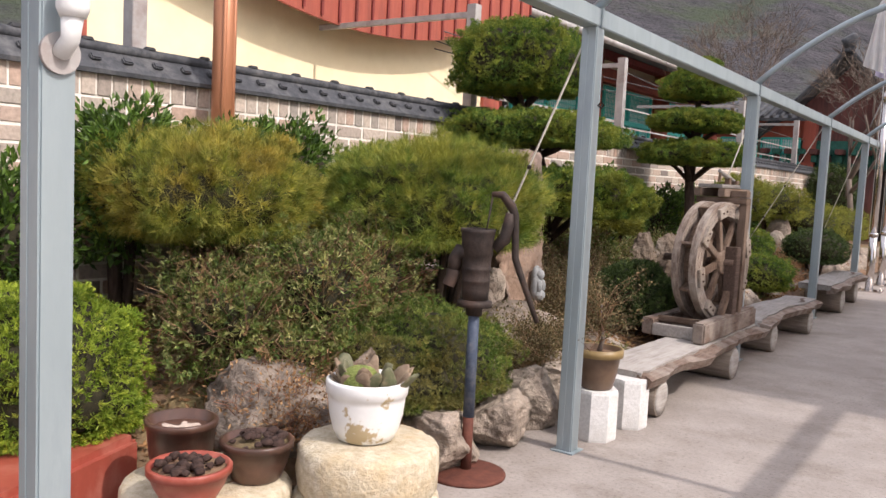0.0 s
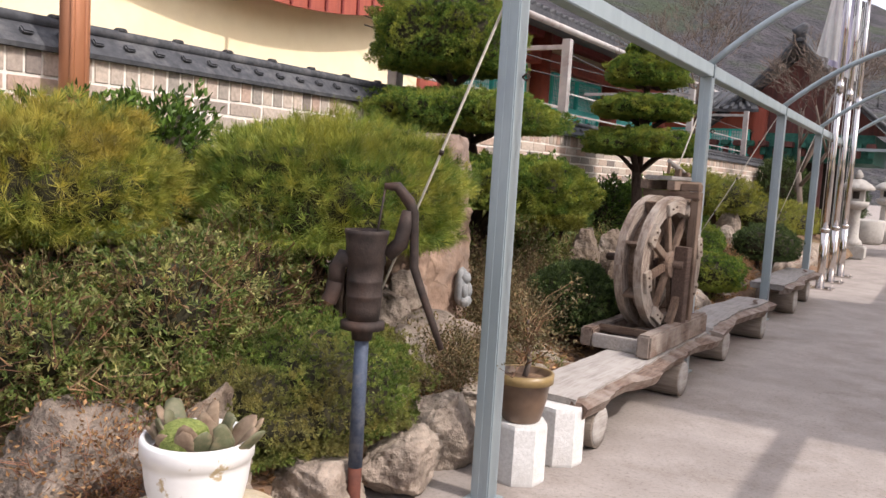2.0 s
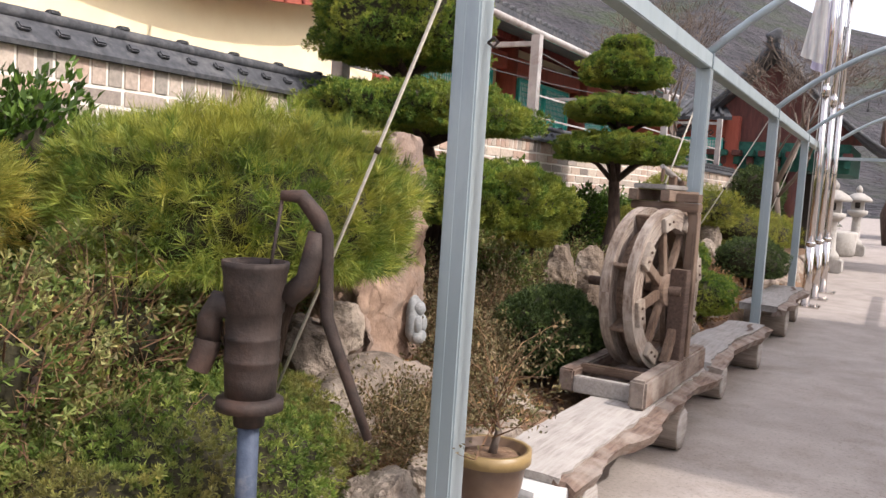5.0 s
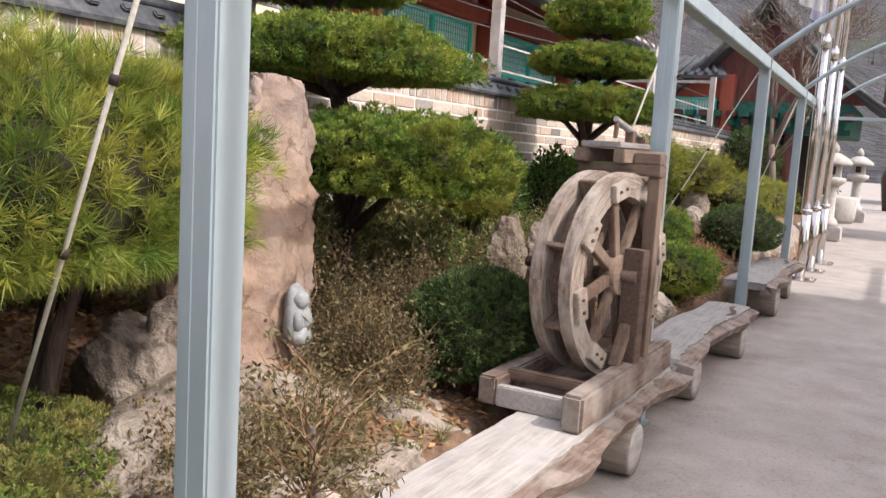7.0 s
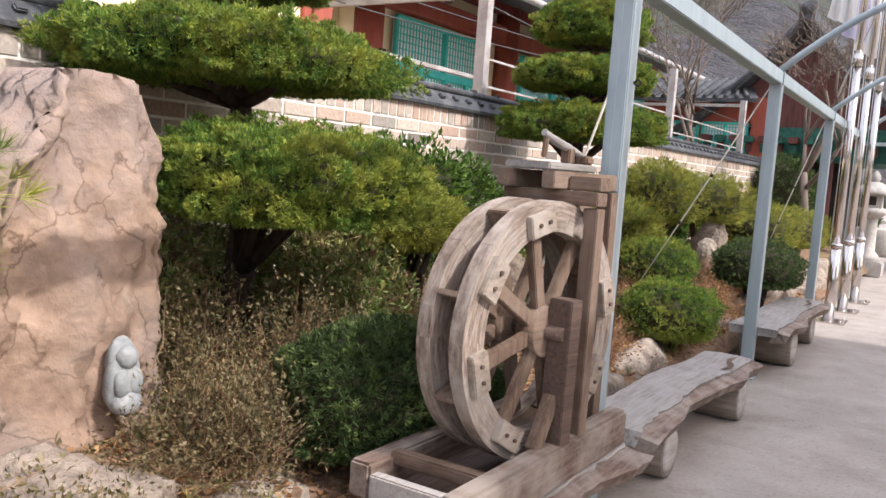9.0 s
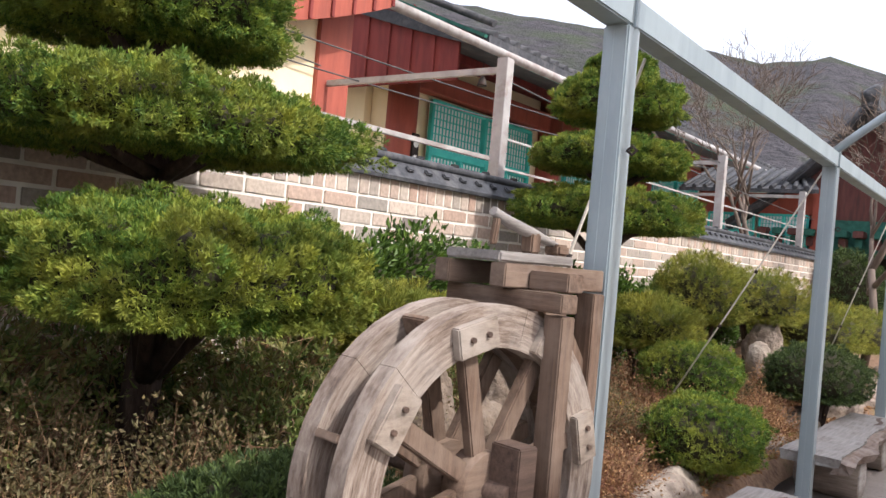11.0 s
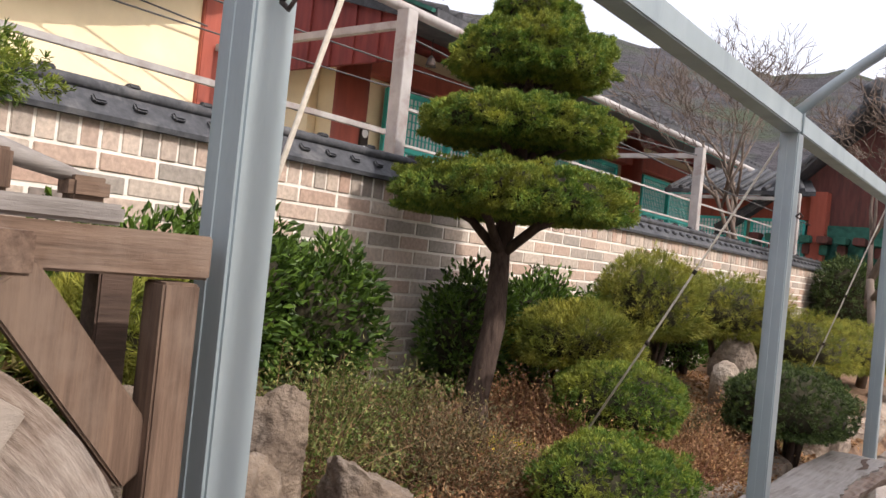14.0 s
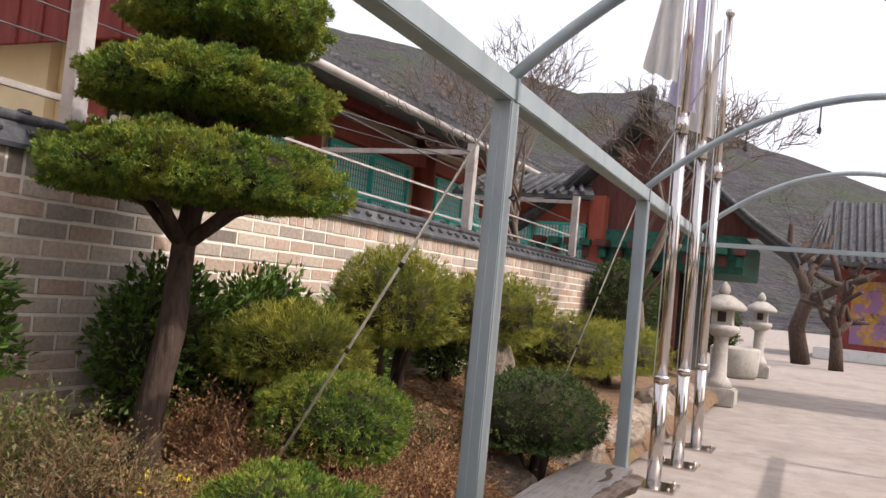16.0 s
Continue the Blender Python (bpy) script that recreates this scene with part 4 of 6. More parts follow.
def log(x0, x1, y, r, seed, label="grey sawn log lying crosswise under the bench"):
    e = thing("log", ((x0 + x1) / 2, y, r), label, "log", "bench logs")
    L = (x1 - x0) / 2
    path = [(-L, 0, 0), (-L + 0.01, 0, 0), (-L * 0.4, 0.005, 0), (L * 0.3, -0.005, 0), (L - 0.01, 0, 0), (L, 0, 0)]
    part("bark", tube(path, [r * 0.96, r, r * 0.98, r * 1.01, r, r * 0.96], 22, LOG, wob=0.012, seed=seed), LOG, e)
    part("sawn_end", lathe([(r * 0.9, 0), (r * 0.9, 0.004), (r * 0.5, 0.006), (0.01, 0.006)], WOOD_BENCH, 20), WOOD_BENCH, e, "pale ringed sawn end").matrix_basis = pose(L, 0, 0, 0, 90, 0)
    return e


bench("log_bench", 4.88, 7.55, -2.28, -1.86, 0.345, 1, "silver-grey split-log plank bench on logs", wave=0.3)
bench("log_bench", 7.72, 9.95, -2.24, -1.84, 0.36, 5, "weathered curved split-log bench with a cracked end", wave=0.8, bend=-0.09)
bench("log_bench", 10.97, 13.4, -2.36, -1.92, 0.41, 8, "pale weathered log bench beside the posts", wave=0.8)
for x0, x1, y, r in ((-2.42, -1.90, 5.22, 0.125), (-2.42, -1.87, 6.72, 0.13), (-2.4, -1.93, 8.2, 0.135), (-2.4, -1.9, 9.6, 0.135), (-2.4, -1.96, 11.75, 0.165), (-2.45, -2.02, 13.1, 0.165)):
    log(x0, x1, y, r, int(y * 10))

# water wheel on its trough
CY, CZ, R = 6.85, 0.922, 0.492
wheel = thing("water_wheel", (-2.08, CY, 0.345), "weathered wooden water wheel with paddles on a timber trough", "water wheel", turn=-8.0)
ZC = CZ - 0.345


def rim(x, parent, label=""):
    n_ = 6
    for s in range(n_):
        a0, a1 = 2 * math.pi * s / n_ + 0.3, 2 * math.pi * (s + 1) / n_ + 0.297
        V_, F_ = [], []
        m_ = 8
        for i in range(m_ + 1):
            a = a0 + (a1 - a0) * i / m_
            for rr, xx in ((R, -0.03), (R, 0.03), (R - 0.115, 0.03), (R - 0.115, -0.03)):
                V_.append((x + xx, math.cos(a) * rr, ZC + math.sin(a) * rr))
        for i in range(m_):
            F_ += [(i * 4 + j, i * 4 + (j + 1) % 4, (i + 1) * 4 + (j + 1) % 4, (i + 1) * 4 + j) for j in range(4)]
        F_ += [(3, 2, 1, 0), tuple(m_ * 4 + j for j in range(4))]
        part("rim_segment", fast(V_, F_, WOOD_RING), WOOD_RING, parent)


for x in (0.0, -0.15):
    rim(x, wheel)
    for s in range(8):
        a = math.pi * s / 4 + 0.25
        ca, sa = math.cos(a), math.sin(a)
        part("spoke", bar((x, ca * 0.05, ZC + sa * 0.05), (x, ca * (R - 0.09), ZC + sa * (R - 0.09)), 0.035, 0.055), WOOD_UP, wheel)
        if x == 0.0:
            part("clamp_block", bar((x + 0.042, ca * (R - 0.115), ZC + sa * (R - 0.115)), (x + 0.042, ca * (R - 0.03), ZC + sa * (R - 0.03)), 0.03, 0.15), WOOD_PALE, wheel)
            for w_ in (-0.03, 0.03):
                part("peg", tube([(x + 0.05, ca * (R - 0.07) - sa * w_, ZC + sa * (R - 0.07) + ca * w_), (x + 0.066, ca * (R - 0.07) - sa * w_, ZC + sa * (R - 0.07) + ca * w_)], 0.008, 8, WOOD_DARK), WOOD_DARK, wheel, "dark wooden peg")
    part("hub", tube([(x - 0.04, 0, ZC), (x + 0.04, 0, ZC)], 0.1, 16, WOOD), WOOD, wheel)
part("axle", tube([(-0.5, 0, ZC), (0.115, 0, ZC)], 0.03, 12, WOOD_DARK), WOOD_DARK, wheel)
part("drum", smooth(tube([(-0.125, 0, ZC), (-0.025, 0, ZC)], R - 0.10, 40, WOOD, cap=False)), WOOD, wheel)
for s in range(8):
    a = math.pi * s / 4 + 0.45
    ca, sa = math.cos(a), math.sin(a)
    part("paddle", bar((-0.075, ca * (R - 0.11), ZC + sa * (R - 0.11)), (-0.075, ca * (R + 0.005), ZC + sa * (R + 0.005)), 0.09, 0.022), WOOD, wheel)
# trough, square to the yard
for nm_, lo_, hi_, bv_, mt_, lb_ in (("trough_side", (0.05, -0.73, 0.0), (0.145, 0.66, 0.16), 0.014, WOOD_EDGE, "cracked dark grey timber beam"),
                                     ("trough_side", (-0.40, -0.60, 0.0), (-0.31, 0.62, 0.13), 0.01, WOOD_EDGE, "cracked dark grey timber beam"),
                                     ("trough_end", (-0.31, -0.60, 0.0), (0.05, -0.55, 0.095), 0.006, WOOD_BENCH, ""),
                                     ("trough_bar", (-0.33, -0.46, 0.09), (0.06, -0.40, 0.14), 0.008, WOOD_X, ""),
                                     ("trough_end", (-0.31, 0.55, 0.0), (0.05, 0.61, 0.10), 0.006, WOOD, ""),
                                     ("trough_floor", (-0.31, -0.55, 0.0), (0.05, 0.55, 0.02), 0.0, WOOD_DARK, "")):
    part(nm_, box(lo_, hi_, bv_), mt_, wheel, lb_).matrix_basis = pose(0, 0, 0, 0, 0, 8.0)
part("hub_post", bar((0.085, 0.03, 0.155), (0.09, 0.03, ZC + 0.13), 0.075, 0.10), WOOD_DARK, wheel, "dark timber post under the axle")
# head frame
part("head_post", bar((0.08, 0.19, 0.155), (0.08, 0.19, 1.045), 0.06, 0.065), WOOD_UP, wheel)
part("head_foot", bar((0.08, -0.10, 0.15), (0.08, 0.0, 0.34), 0.05, 0.05), WOOD_UP, wheel)
part("head_post", bar((-0.06, 0.53, 0.12), (-0.06, 0.53, 1.105), 0.06, 0.07), WOOD_UP, wheel)
part("head_post", bar((-0.30, 0.53, 0.12), (-0.30, 0.53, 1.105), 0.06, 0.07), WOOD_DARK, wheel)
part("head_brace", bar((-0.06, 0.29, 1.10), (-0.06, 0.51, 0.82), 0.03, 0.085), WOOD_UP, wheel)
part("head_beam", bar((-0.085, 0.10, 1.145), (-0.085, 0.59, 1.145), 0.06, 0.07), WOOD, wheel)
part("head_beam", bar((-0.29, 0.08, 1.145), (-0.29, 0.59, 1.145), 0.06, 0.07), WOOD, wheel)
part("cross_block", bar((-0.33, 0.185, 1.08), (0.115, 0.185, 1.08), 0.075, 0.054), WOOD_X, wheel)
part("cross_block", bar((-0.052, 0.24, 1.137), (0.09, 0.24, 1.137), 0.075, 0.055), WOOD_X, wheel)
part("top_plank", box((-0.30, 0.10, 1.182), (-0.08, 0.455, 1.214), 0.006), WOOD_GREY, wheel)
part("mortar_block", box((-0.135, 0.25, 1.214), (-0.09, 0.295, 1.275), 0.005), WOOD_UP, wheel)
part("mortar_block", box((-0.14, 0.37, 1.214), (-0.08, 0.43, 1.25), 0.008), WOOD, wheel)
part("pounder_beam", tube([(-0.112, 0.09, 1.325), (-0.112, 0.16, 1.30), (-0.112, 0.27, 1.275), (-0.112, 0.40, 1.245)], [0.014, 0.018, 0.018, 0.010], 12, WOOD_GREY), WOOD_GREY, wheel)
part("pounder", bar((-0.112, 0.11, 1.31), (-0.112, 0.10, 1.23), 0.02, 0.02), WOOD_UP, wheel)

# hand pump
pump = thing("hand_pump", (-2.25, 3.45, 0), "old dark cast-iron hand water pump on a chipped blue pipe", "water pump", turn=18.0)
part("base_disc", lathe([(0.205, 0.0), (0.205, 0.012), (0.19, 0.018), (0.03, 0.03), (0.01, 0.03)], RUST, 32), RUST, pump, "rusty red iron disc")
part("lower_pipe", tube([(0, 0, 0.02), (0, 0, 0.30)], 0.027, 14, RUST), RUST, pump, "rust-red lower pipe")
part("upper_pipe", tube([(0, 0, 0.30), (0, 0, 0.88)], 0.0285, 14, BLUEPIPE), BLUEPIPE, pump, "pipe with chipped blue paint")
part("flange", lathe([(0.04, 0.82), (0.044, 0.86), (0.088, 0.865), (0.088, 0.892), (0.066, 0.9)], IRON, 28), IRON, pump)
part("barrel", lathe([(0.0655, 0.89), (0.0689, 0.95), (0.0706, 0.99), (0.0739, 0.995), (0.0706, 1.0), (0.0706, 1.05), (0.0739, 1.055), (0.0706, 1.06), (0.0739, 1.12), (0.0790, 1.125), (0.0806, 1.2), (0.0840, 1.23), (0.0874, 1.24), (0.0874, 1.255), (0.0756, 1.255), (0.0722, 1.235), (0.0722, 1.15), (0.0100, 1.15)], IRON, 32, 0.004), IRON, pump)
part("spout", tube([(-0.04, -0.02, 1.13), (-0.085, -0.03, 1.14), (-0.105, -0.035, 1.10), (-0.108, -0.035, 1.04)], [0.04, 0.037, 0.033, 0.031], 14, IRON), IRON, pump)
part("spout_mouth", tube([(-0.108, -0.035, 1.045), (-0.113, -0.04, 1.01), (-0.128, -0.05, 0.965)], [0.036, 0.033, 0.031], 14, IRON, cap=False), IRON, pump)
part("bracket", tube([(0.08, 0.02, 1.16), (0.13, 0.03, 1.21), (0.145, 0.03, 1.28), (0.15, 0.03, 1.34)], [0.03, 0.032, 0.03, 0.022], 10, IRON), IRON, pump)
part("lever", tube([(0.06, 0.0, 1.43), (0.11, 0.015, 1.43), (0.155, 0.03, 1.375), (0.175, 0.04, 1.33), (0.18, 0.04, 1.24), (0.185, 0.045, 1.12), (0.21, 0.05, 1.05), (0.27, 0.06, 0.90), (0.31, 0.065, 0.80)], [0.013, 0.021, 0.024, 0.019, 0.018, 0.018, 0.017, 0.015, 0.012], 12, IRON), IRON, pump)
part("rod", tube([(0.065, 0, 1.42), (0.03, 0, 1.16)], 0.005, 6, IRON), IRON, pump)


# millstones and pots
def millstone(at, r, h, seed):
    e = thing("millstone", at, "round pale lichened millstone lying flat on the yard", "millstone", "millstones")
    part("stone", lathe([(r * 0.94, 0), (r * 0.99, h * 0.12), (r, h * 0.5), (r * 0.985, h * 0.9), (r * 0.93, h), (r * 0.5, h * 1.01), (0.03, h * 1.01)], MILLSTONE, 44, 0.007, seed), MILLSTONE, e)
    return e


millstone((-2.15, 2.55, 0.0), 0.31, 0.20, 1)
millstone((-2.16, 2.57, 0.20), 0.295, 0.20, 2)
millstone((-2.60, 2.10, 0.0), 0.34, 0.25, 3)


def flowerpot(at, r0, r1, h, material, label, soil=True, rimh=0.03, name="flower_pot"):
    e = thing(name, at, label, "flower pot")
    part("body", lathe([(r0 * 0.9, 0), (r0, 0.01), (r0 + (r1 - r0) * 0.6, h * 0.45), (r1 * 0.985, h - rimh), (r1 * 1.04, h - rimh), (r1 * 1.05, h - 0.005), (r1 * 1.02, h), (r1 * 0.94, h), (r1 * 0.9, h * 0.82)], material, 36), material, e)
    if soil:
        part("soil", lathe([(r1 * 0.92, h * 0.80), (r1 * 0.91, h * 0.86), (r1 * 0.6, h * 0.9), (0.02, h * 0.92)], SOIL, 24, 0.03, 5), SOIL, e, "dark crumbly soil")
    return e


GLAZE = surface("brown_glaze", (0.05, 0.028, 0.02), (0.10, 0.05, 0.035), 9.0, 0.3, 0.0, 0.5, stain=(0.16, 0.085, 0.055), stain_scale=5, bump_strength=0.1)
REDPLASTIC = surface("red_plastic_pot", (0.26, 0.055, 0.035), (0.34, 0.075, 0.05), 9.0, 0.4, 0.0, 0.5, stain=(0.40, 0.14, 0.10), stain_scale=5, bump_strength=0.05)
POTWHITE = surface("white_glazed_pot", (0.70, 0.70, 0.69), (0.80, 0.80, 0.79), 9.0, 0.35, 0.0, 0.5, stain=(0.45, 0.36, 0.22), stain_scale=5.0, stain_range=(0.56, 0.585), bump_strength=0.05)
BROWNPOT = surface("brown_clay_pot", (0.10, 0.06, 0.04), (0.17, 0.11, 0.07), 9.0, 0.4, 0.0, 0.5, bump_strength=0.1)
TAN = surface("tan_glazed_rim", (0.210, 0.143, 0.054), (0.294, 0.202, 0.084), 9.0, 0.4, 0.0, 0.5)
wp = thing("flower_pot", (-2.19, 2.58, 0.403), "white glazed flower pot with worn patches and a prickly pear", "flower pot")
part("body", lathe([(0.10, 0), (0.118, 0.008), (0.138, 0.05), (0.153, 0.11), (0.160, 0.17), (0.163, 0.192), (0.170, 0.196), (0.172, 0.244), (0.168, 0.255), (0.155, 0.255), (0.15, 0.21)], POTWHITE, 40), POTWHITE, wp)
part("soil", lathe([(0.152, 0.205), (0.15, 0.215), (0.09, 0.222), (0.01, 0.225)], SOIL, 24, 0.03, 5), SOIL, wp, "dark crumbly soil")
CACTUS_BALL = surface("round_cactus", (0.10, 0.14, 0.03), (0.26, 0.29, 0.08), 60.0, 0.8, bump_scale=90, bump_strength=1.0, bump_dist=0.01)
CACTUS = surface("cactus_pad", (0.075, 0.090, 0.041), (0.173, 0.158, 0.098), 20.0, 0.6, stain=(0.247, 0.188, 0.112), stain_scale=10)
rr = random.Random(5)
WILTED = surface("wilted_cactus_pad", (0.13, 0.085, 0.055), (0.30, 0.225, 0.155), 22.0, 0.8, stain=(0.12, 0.11, 0.06), stain_scale=12)
for i in range(22):
    a, q = 6.28 * i / 22 + rr.uniform(-0.12, 0.12), rr.uniform(0.075, 0.135)
    m_ = CACTUS if i % 5 < 2 else WILTED
    pad = part("cactus_pad", rock((rr.uniform(0.05, 0.075), 0.018, rr.uniform(0.10, 0.15)), i, m_, 0.15, 2), m_, wp, "wilted brown pad" if m_ is WILTED else "")
    pad.matrix_basis = pose(math.cos(a) * q, math.sin(a) * q, 0.205, rr.uniform(-48, -8), rr.uniform(-20, 20), math.degrees(a) - 90 + rr.uniform(-25, 25))
part("cactus_ball", rock((0.12, 0.12, 0.11), 3, CACTUS_BALL, 0.04, 3), CACTUS_BALL, wp, "bright green round cactus").location = (0.02, -0.07, 0.215)
SAND = surface("pale_sand", (0.42, 0.34, 0.28), (0.56, 0.46, 0.39), 40.0, 0.95)
CLOD = surface("dark_peat_clods", (0.022, 0.013, 0.011), (0.075, 0.045, 0.036), 40.0, 0.95, bump_scale=90, bump_strength=0.8)
pot_ = flowerpot((-2.73, 2.07, 0.252), 0.11, 0.138, 0.23, GLAZE, "dark brown glazed pot half full of pale sand", soil=False)
part("sand", lathe([(0.125, 0.17), (0.123, 0.182), (0.08, 0.188), (0.01, 0.19)], SAND, 24, 0.02, 4), SAND, pot_, "pale sandy fill")
for at_, r_, h_, m_, lab_ in (((-2.47, 2.24, 0.252), 0.142, 0.165, GLAZE, "brown earthen bowl pot full of dark soil"), ((-2.48, 1.92, 0.252), 0.15, 0.14, REDPLASTIC, "red plastic bowl pot with crumbly soil")):
    pot_ = flowerpot(at_, 0.10, r_, h_, m_, lab_)
    rs_ = random.Random(int(h_ * 1000))
    for i in range(26):
        a_, q_ = rs_.uniform(0, 6.28), r_ * 0.8 * rs_.random() ** 0.6
        w_ = rs_.uniform(0.02, 0.05)
        part("clod", rock((w_, w_ * 1.2, w_ * 0.8), i, CLOD, 0.3, 2), CLOD, pot_).location = (math.cos(a_) * q_, math.sin(a_) * q_, h_ * 0.88 + 0.025 * (1 - q_ / r_))
red = thing("planter_box", (-2.97, 1.70, 0.0), "long red plastic planter box on the yard", "planter", turn=20)
part("body", box((-0.35, -0.5, 0), (0.0, 0.5, 0.30), 0.03), REDPLASTIC, red)


def octagon(at, r, h, label):
    e = thing("granite_block", at, label, "stone block", "granite blocks", turn=15)
    part("block", lathe([(r * 0.97, 0), (r, 0.015), (r, h - 0.02), (r * 0.96, h), (0.02, h)], GRANITE, 8), GRANITE, e)
    for p_ in e.children[0].data.polygons:
        p_.use_smooth = False
    return e


octagon((-2.04, 4.50, 0), 0.135, 0.30, "pale grey octagonal granite block under the clay pot")
octagon((-2.0, 4.88, 0), 0.135, 0.31, "pale grey octagonal granite block beside the bench")
bp = flowerpot((-2.04, 4.50, 0.30), 0.095, 0.135, 0.24, BROWNPOT, "brown clay pot with a tan rim and a thin bare shrub")
part("rim", lathe([(0.137, 0.195), (0.148, 0.197), (0.148, 0.243), (0.13, 0.243), (0.124, 0.2)], TAN, 32), TAN, bp, "tan glazed rim")
rng2 = np.random.default_rng(8)
part("trunk", tube([(0, 0, 0.2), (0.02, 0.01, 0.30), (-0.015, 0.02, 0.40), (0.0, 0.0, 0.50)], [0.017, 0.014, 0.012, 0.008], 8, BARK_PALE, wob=0.08), BARK_PALE, bp, "thin crooked pale trunk")
base_ = np.column_stack([np.zeros(60), np.zeros(60), rng2.uniform(0.27, 0.5, 60)])
tip_ = base_ + np.column_stack([rng2.normal(0, 0.14, 60), rng2.normal(0, 0.14, 60), rng2.uniform(0.02, 0.28, 60)])
tagged(part("twig_tangle", twigs(base_, tip_, 0.006, rng2, TWIG, 0.03), TWIG, bp), kind="stuff")
k_, q_ = rng2.integers(0, 60, 1300), rng2.uniform(0.45, 1.05, (1300, 1))
tagged(part("foliage", leaves(base_[k_] * (1 - q_) + tip_[k_] * q_ + rng2.normal(0, 0.022, (1300, 3)), rng2.normal(0, 1, (1300, 3)), 0.024, 0.011, rng2, MIXLEAF), MIXLEAF, bp), kind="stuff")

# flag poles
FLAG_PALE = surface("pale_flag_cloth", (0.62, 0.61, 0.60), (0.74, 0.73, 0.71), 4.0, 0.9)
FLAG_LILAC = surface("lilac_flag_cloth", (0.50, 0.47, 0.60), (0.60, 0.57, 0.70), 4.0, 0.9)
for i, y in enumerate((14.95, 16.15, 17.4)):
    f = thing("flag_pole", (-2.12, y, 0), "polished stainless steel flag pole on a base plate", "flag pole", "flag poles")
    part("base_plate", box((-0.2, -0.2, 0), (0.2, 0.2, 0.02), 0.004), CHROME, f)
    part("sleeve", tube([(0, 0, 0.02), (0, 0, 0.92)], 0.062, 18, CHROME), CHROME, f)
    part("collar", tube([(0, 0, 0.90), (0, 0, 0.95)], 0.07, 18, CHROME), CHROME, f)
    part("lower_pole", tube([(0, 0, 0.9), (0, 0, 3.1)], 0.045, 16, CHROME), CHROME, f)
    part("joint", tube([(0, 0, 3.05), (0, 0, 3.2)], 0.052, 16, CHROME), CHROME, f)
    part("upper_pole", tube([(0, 0, 3.1), (0, 0, 4.95)], 0.036, 14, CHROME), CHROME, f)
    part("finial", rock((0.09, 0.09, 0.09), 2, CHROME, 0.0, 2), CHROME, f).location = (0, 0, 4.93)
    part("halyard", tube([(-0.07, 0.0, 0.9), (-0.055, 0, 4.9)], 0.006, 5, WHITE), WHITE, f)
    for bx, by in ((-0.15, -0.15), (0.15, -0.15), (0.15, 0.15), (-0.15, 0.15)):
        part("bolt", tube([(bx, by, 0.02), (bx, by, 0.045)], 0.014, 6, CHROME), CHROME, f)
    fl = thing("hanging_flag", (-2.18, y, 3.55), "pale limp flag hanging down its pole", "flag", "flags")
    V_, F_ = [], []
    for a in range(9):
        for b_ in range(13):
            u, v = a / 8, b_ / 12
            V_.append((-0.02 - 0.30 * u * (0.5 + 0.5 * v), 0.05 * math.sin(u * 14 + v * 3) * (0.4 + v), 1.25 - 1.3 * v * (1 - 0.25 * u) - 0.2 * u))
    for a in range(8):
        for b_ in range(12):
            F_.append((a * 13 + b_, a * 13 + b_ + 1, (a + 1) * 13 + b_ + 1, (a + 1) * 13 + b_))
    cloth = (FLAG_PALE, FLAG_LILAC, FLAG_PALE)[i]
    part("cloth", smooth(fast(V_, F_, cloth)), cloth, fl)


def lantern(at, s, label):
    e = thing("stone_lantern", at, label, "stone lantern", "stone lanterns")
    part("base", box((-0.3 * s, -0.3 * s, 0), (0.3 * s, 0.3 * s, 0.3 * s), 0.03), GRANITE_OLD, e)
    part("shaft", lathe([(0.24 * s, 0.3 * s), (0.2 * s, 0.42 * s), (0.13 * s, 0.5 * s), (0.12 * s, 1.1 * s), (0.16 * s, 1.2 * s)], GRANITE_OLD, 16), GRANITE_OLD, e)
    part("platform", lathe([(0.16 * s, 1.15 * s), (0.28 * s, 1.25 * s), (0.28 * s, 1.33 * s), (0.2 * s, 1.35 * s)], GRANITE_OLD, 12), GRANITE_OLD, e)
    bm_ = box((-0.17 * s, -0.17 * s, 1.34 * s), (0.17 * s, 0.17 * s, 1.62 * s), 0.01)
    part("fire_box", bm_, GRANITE_OLD, e)
    # no hole cut: a near-black plate draws the shade inside the opening
    part("opening", box((-0.07 * s, -0.176 * s, 1.4 * s), (0.07 * s, -0.165 * s, 1.57 * s)), DARK, e)
    part("roof", lathe([(0.36 * s, 1.6 * s), (0.38 * s, 1.66 * s), (0.3 * s, 1.74 * s), (0.14 * s, 1.84 * s), (0.08 * s, 1.86 * s)], GRANITE_OLD, 12), GRANITE_OLD, e)
    part("jewel", lathe([(0.06 * s, 1.85 * s), (0.1 * s, 1.92 * s), (0.08 * s, 2.0 * s), (0.02 * s, 2.08 * s)], GRANITE_OLD, 12), GRANITE_OLD, e)
    return e


lantern((-2.5, 22.4, 0), 1.0, "pale granite lantern with a domed cap on the yard")
lantern((-2.5, 30.6, 0), 1.05, "pale granite lantern with a domed cap on the yard")
e = thing("stone_basin", (-2.95, 29.5, 0), "round pale stone basin on the yard", "basin")
part("bowl", lathe([(0.5, 0), (0.56, 0.1), (0.6, 0.7), (0.56, 0.75), (0.5, 0.72), (0.45, 0.6), (0.02, 0.6)], GRANITE_OLD, 28), GRANITE_OLD, e)

# small stone figure, standing stone and boulders
BIG = thing("standing_stone", (-3.45, 5.72, 0.42), "tall flat-faced ochre and grey standing stone", "stone", turn=6)
bm = bmesh.new()
bmesh.ops.create_cube(bm, size=1.0)
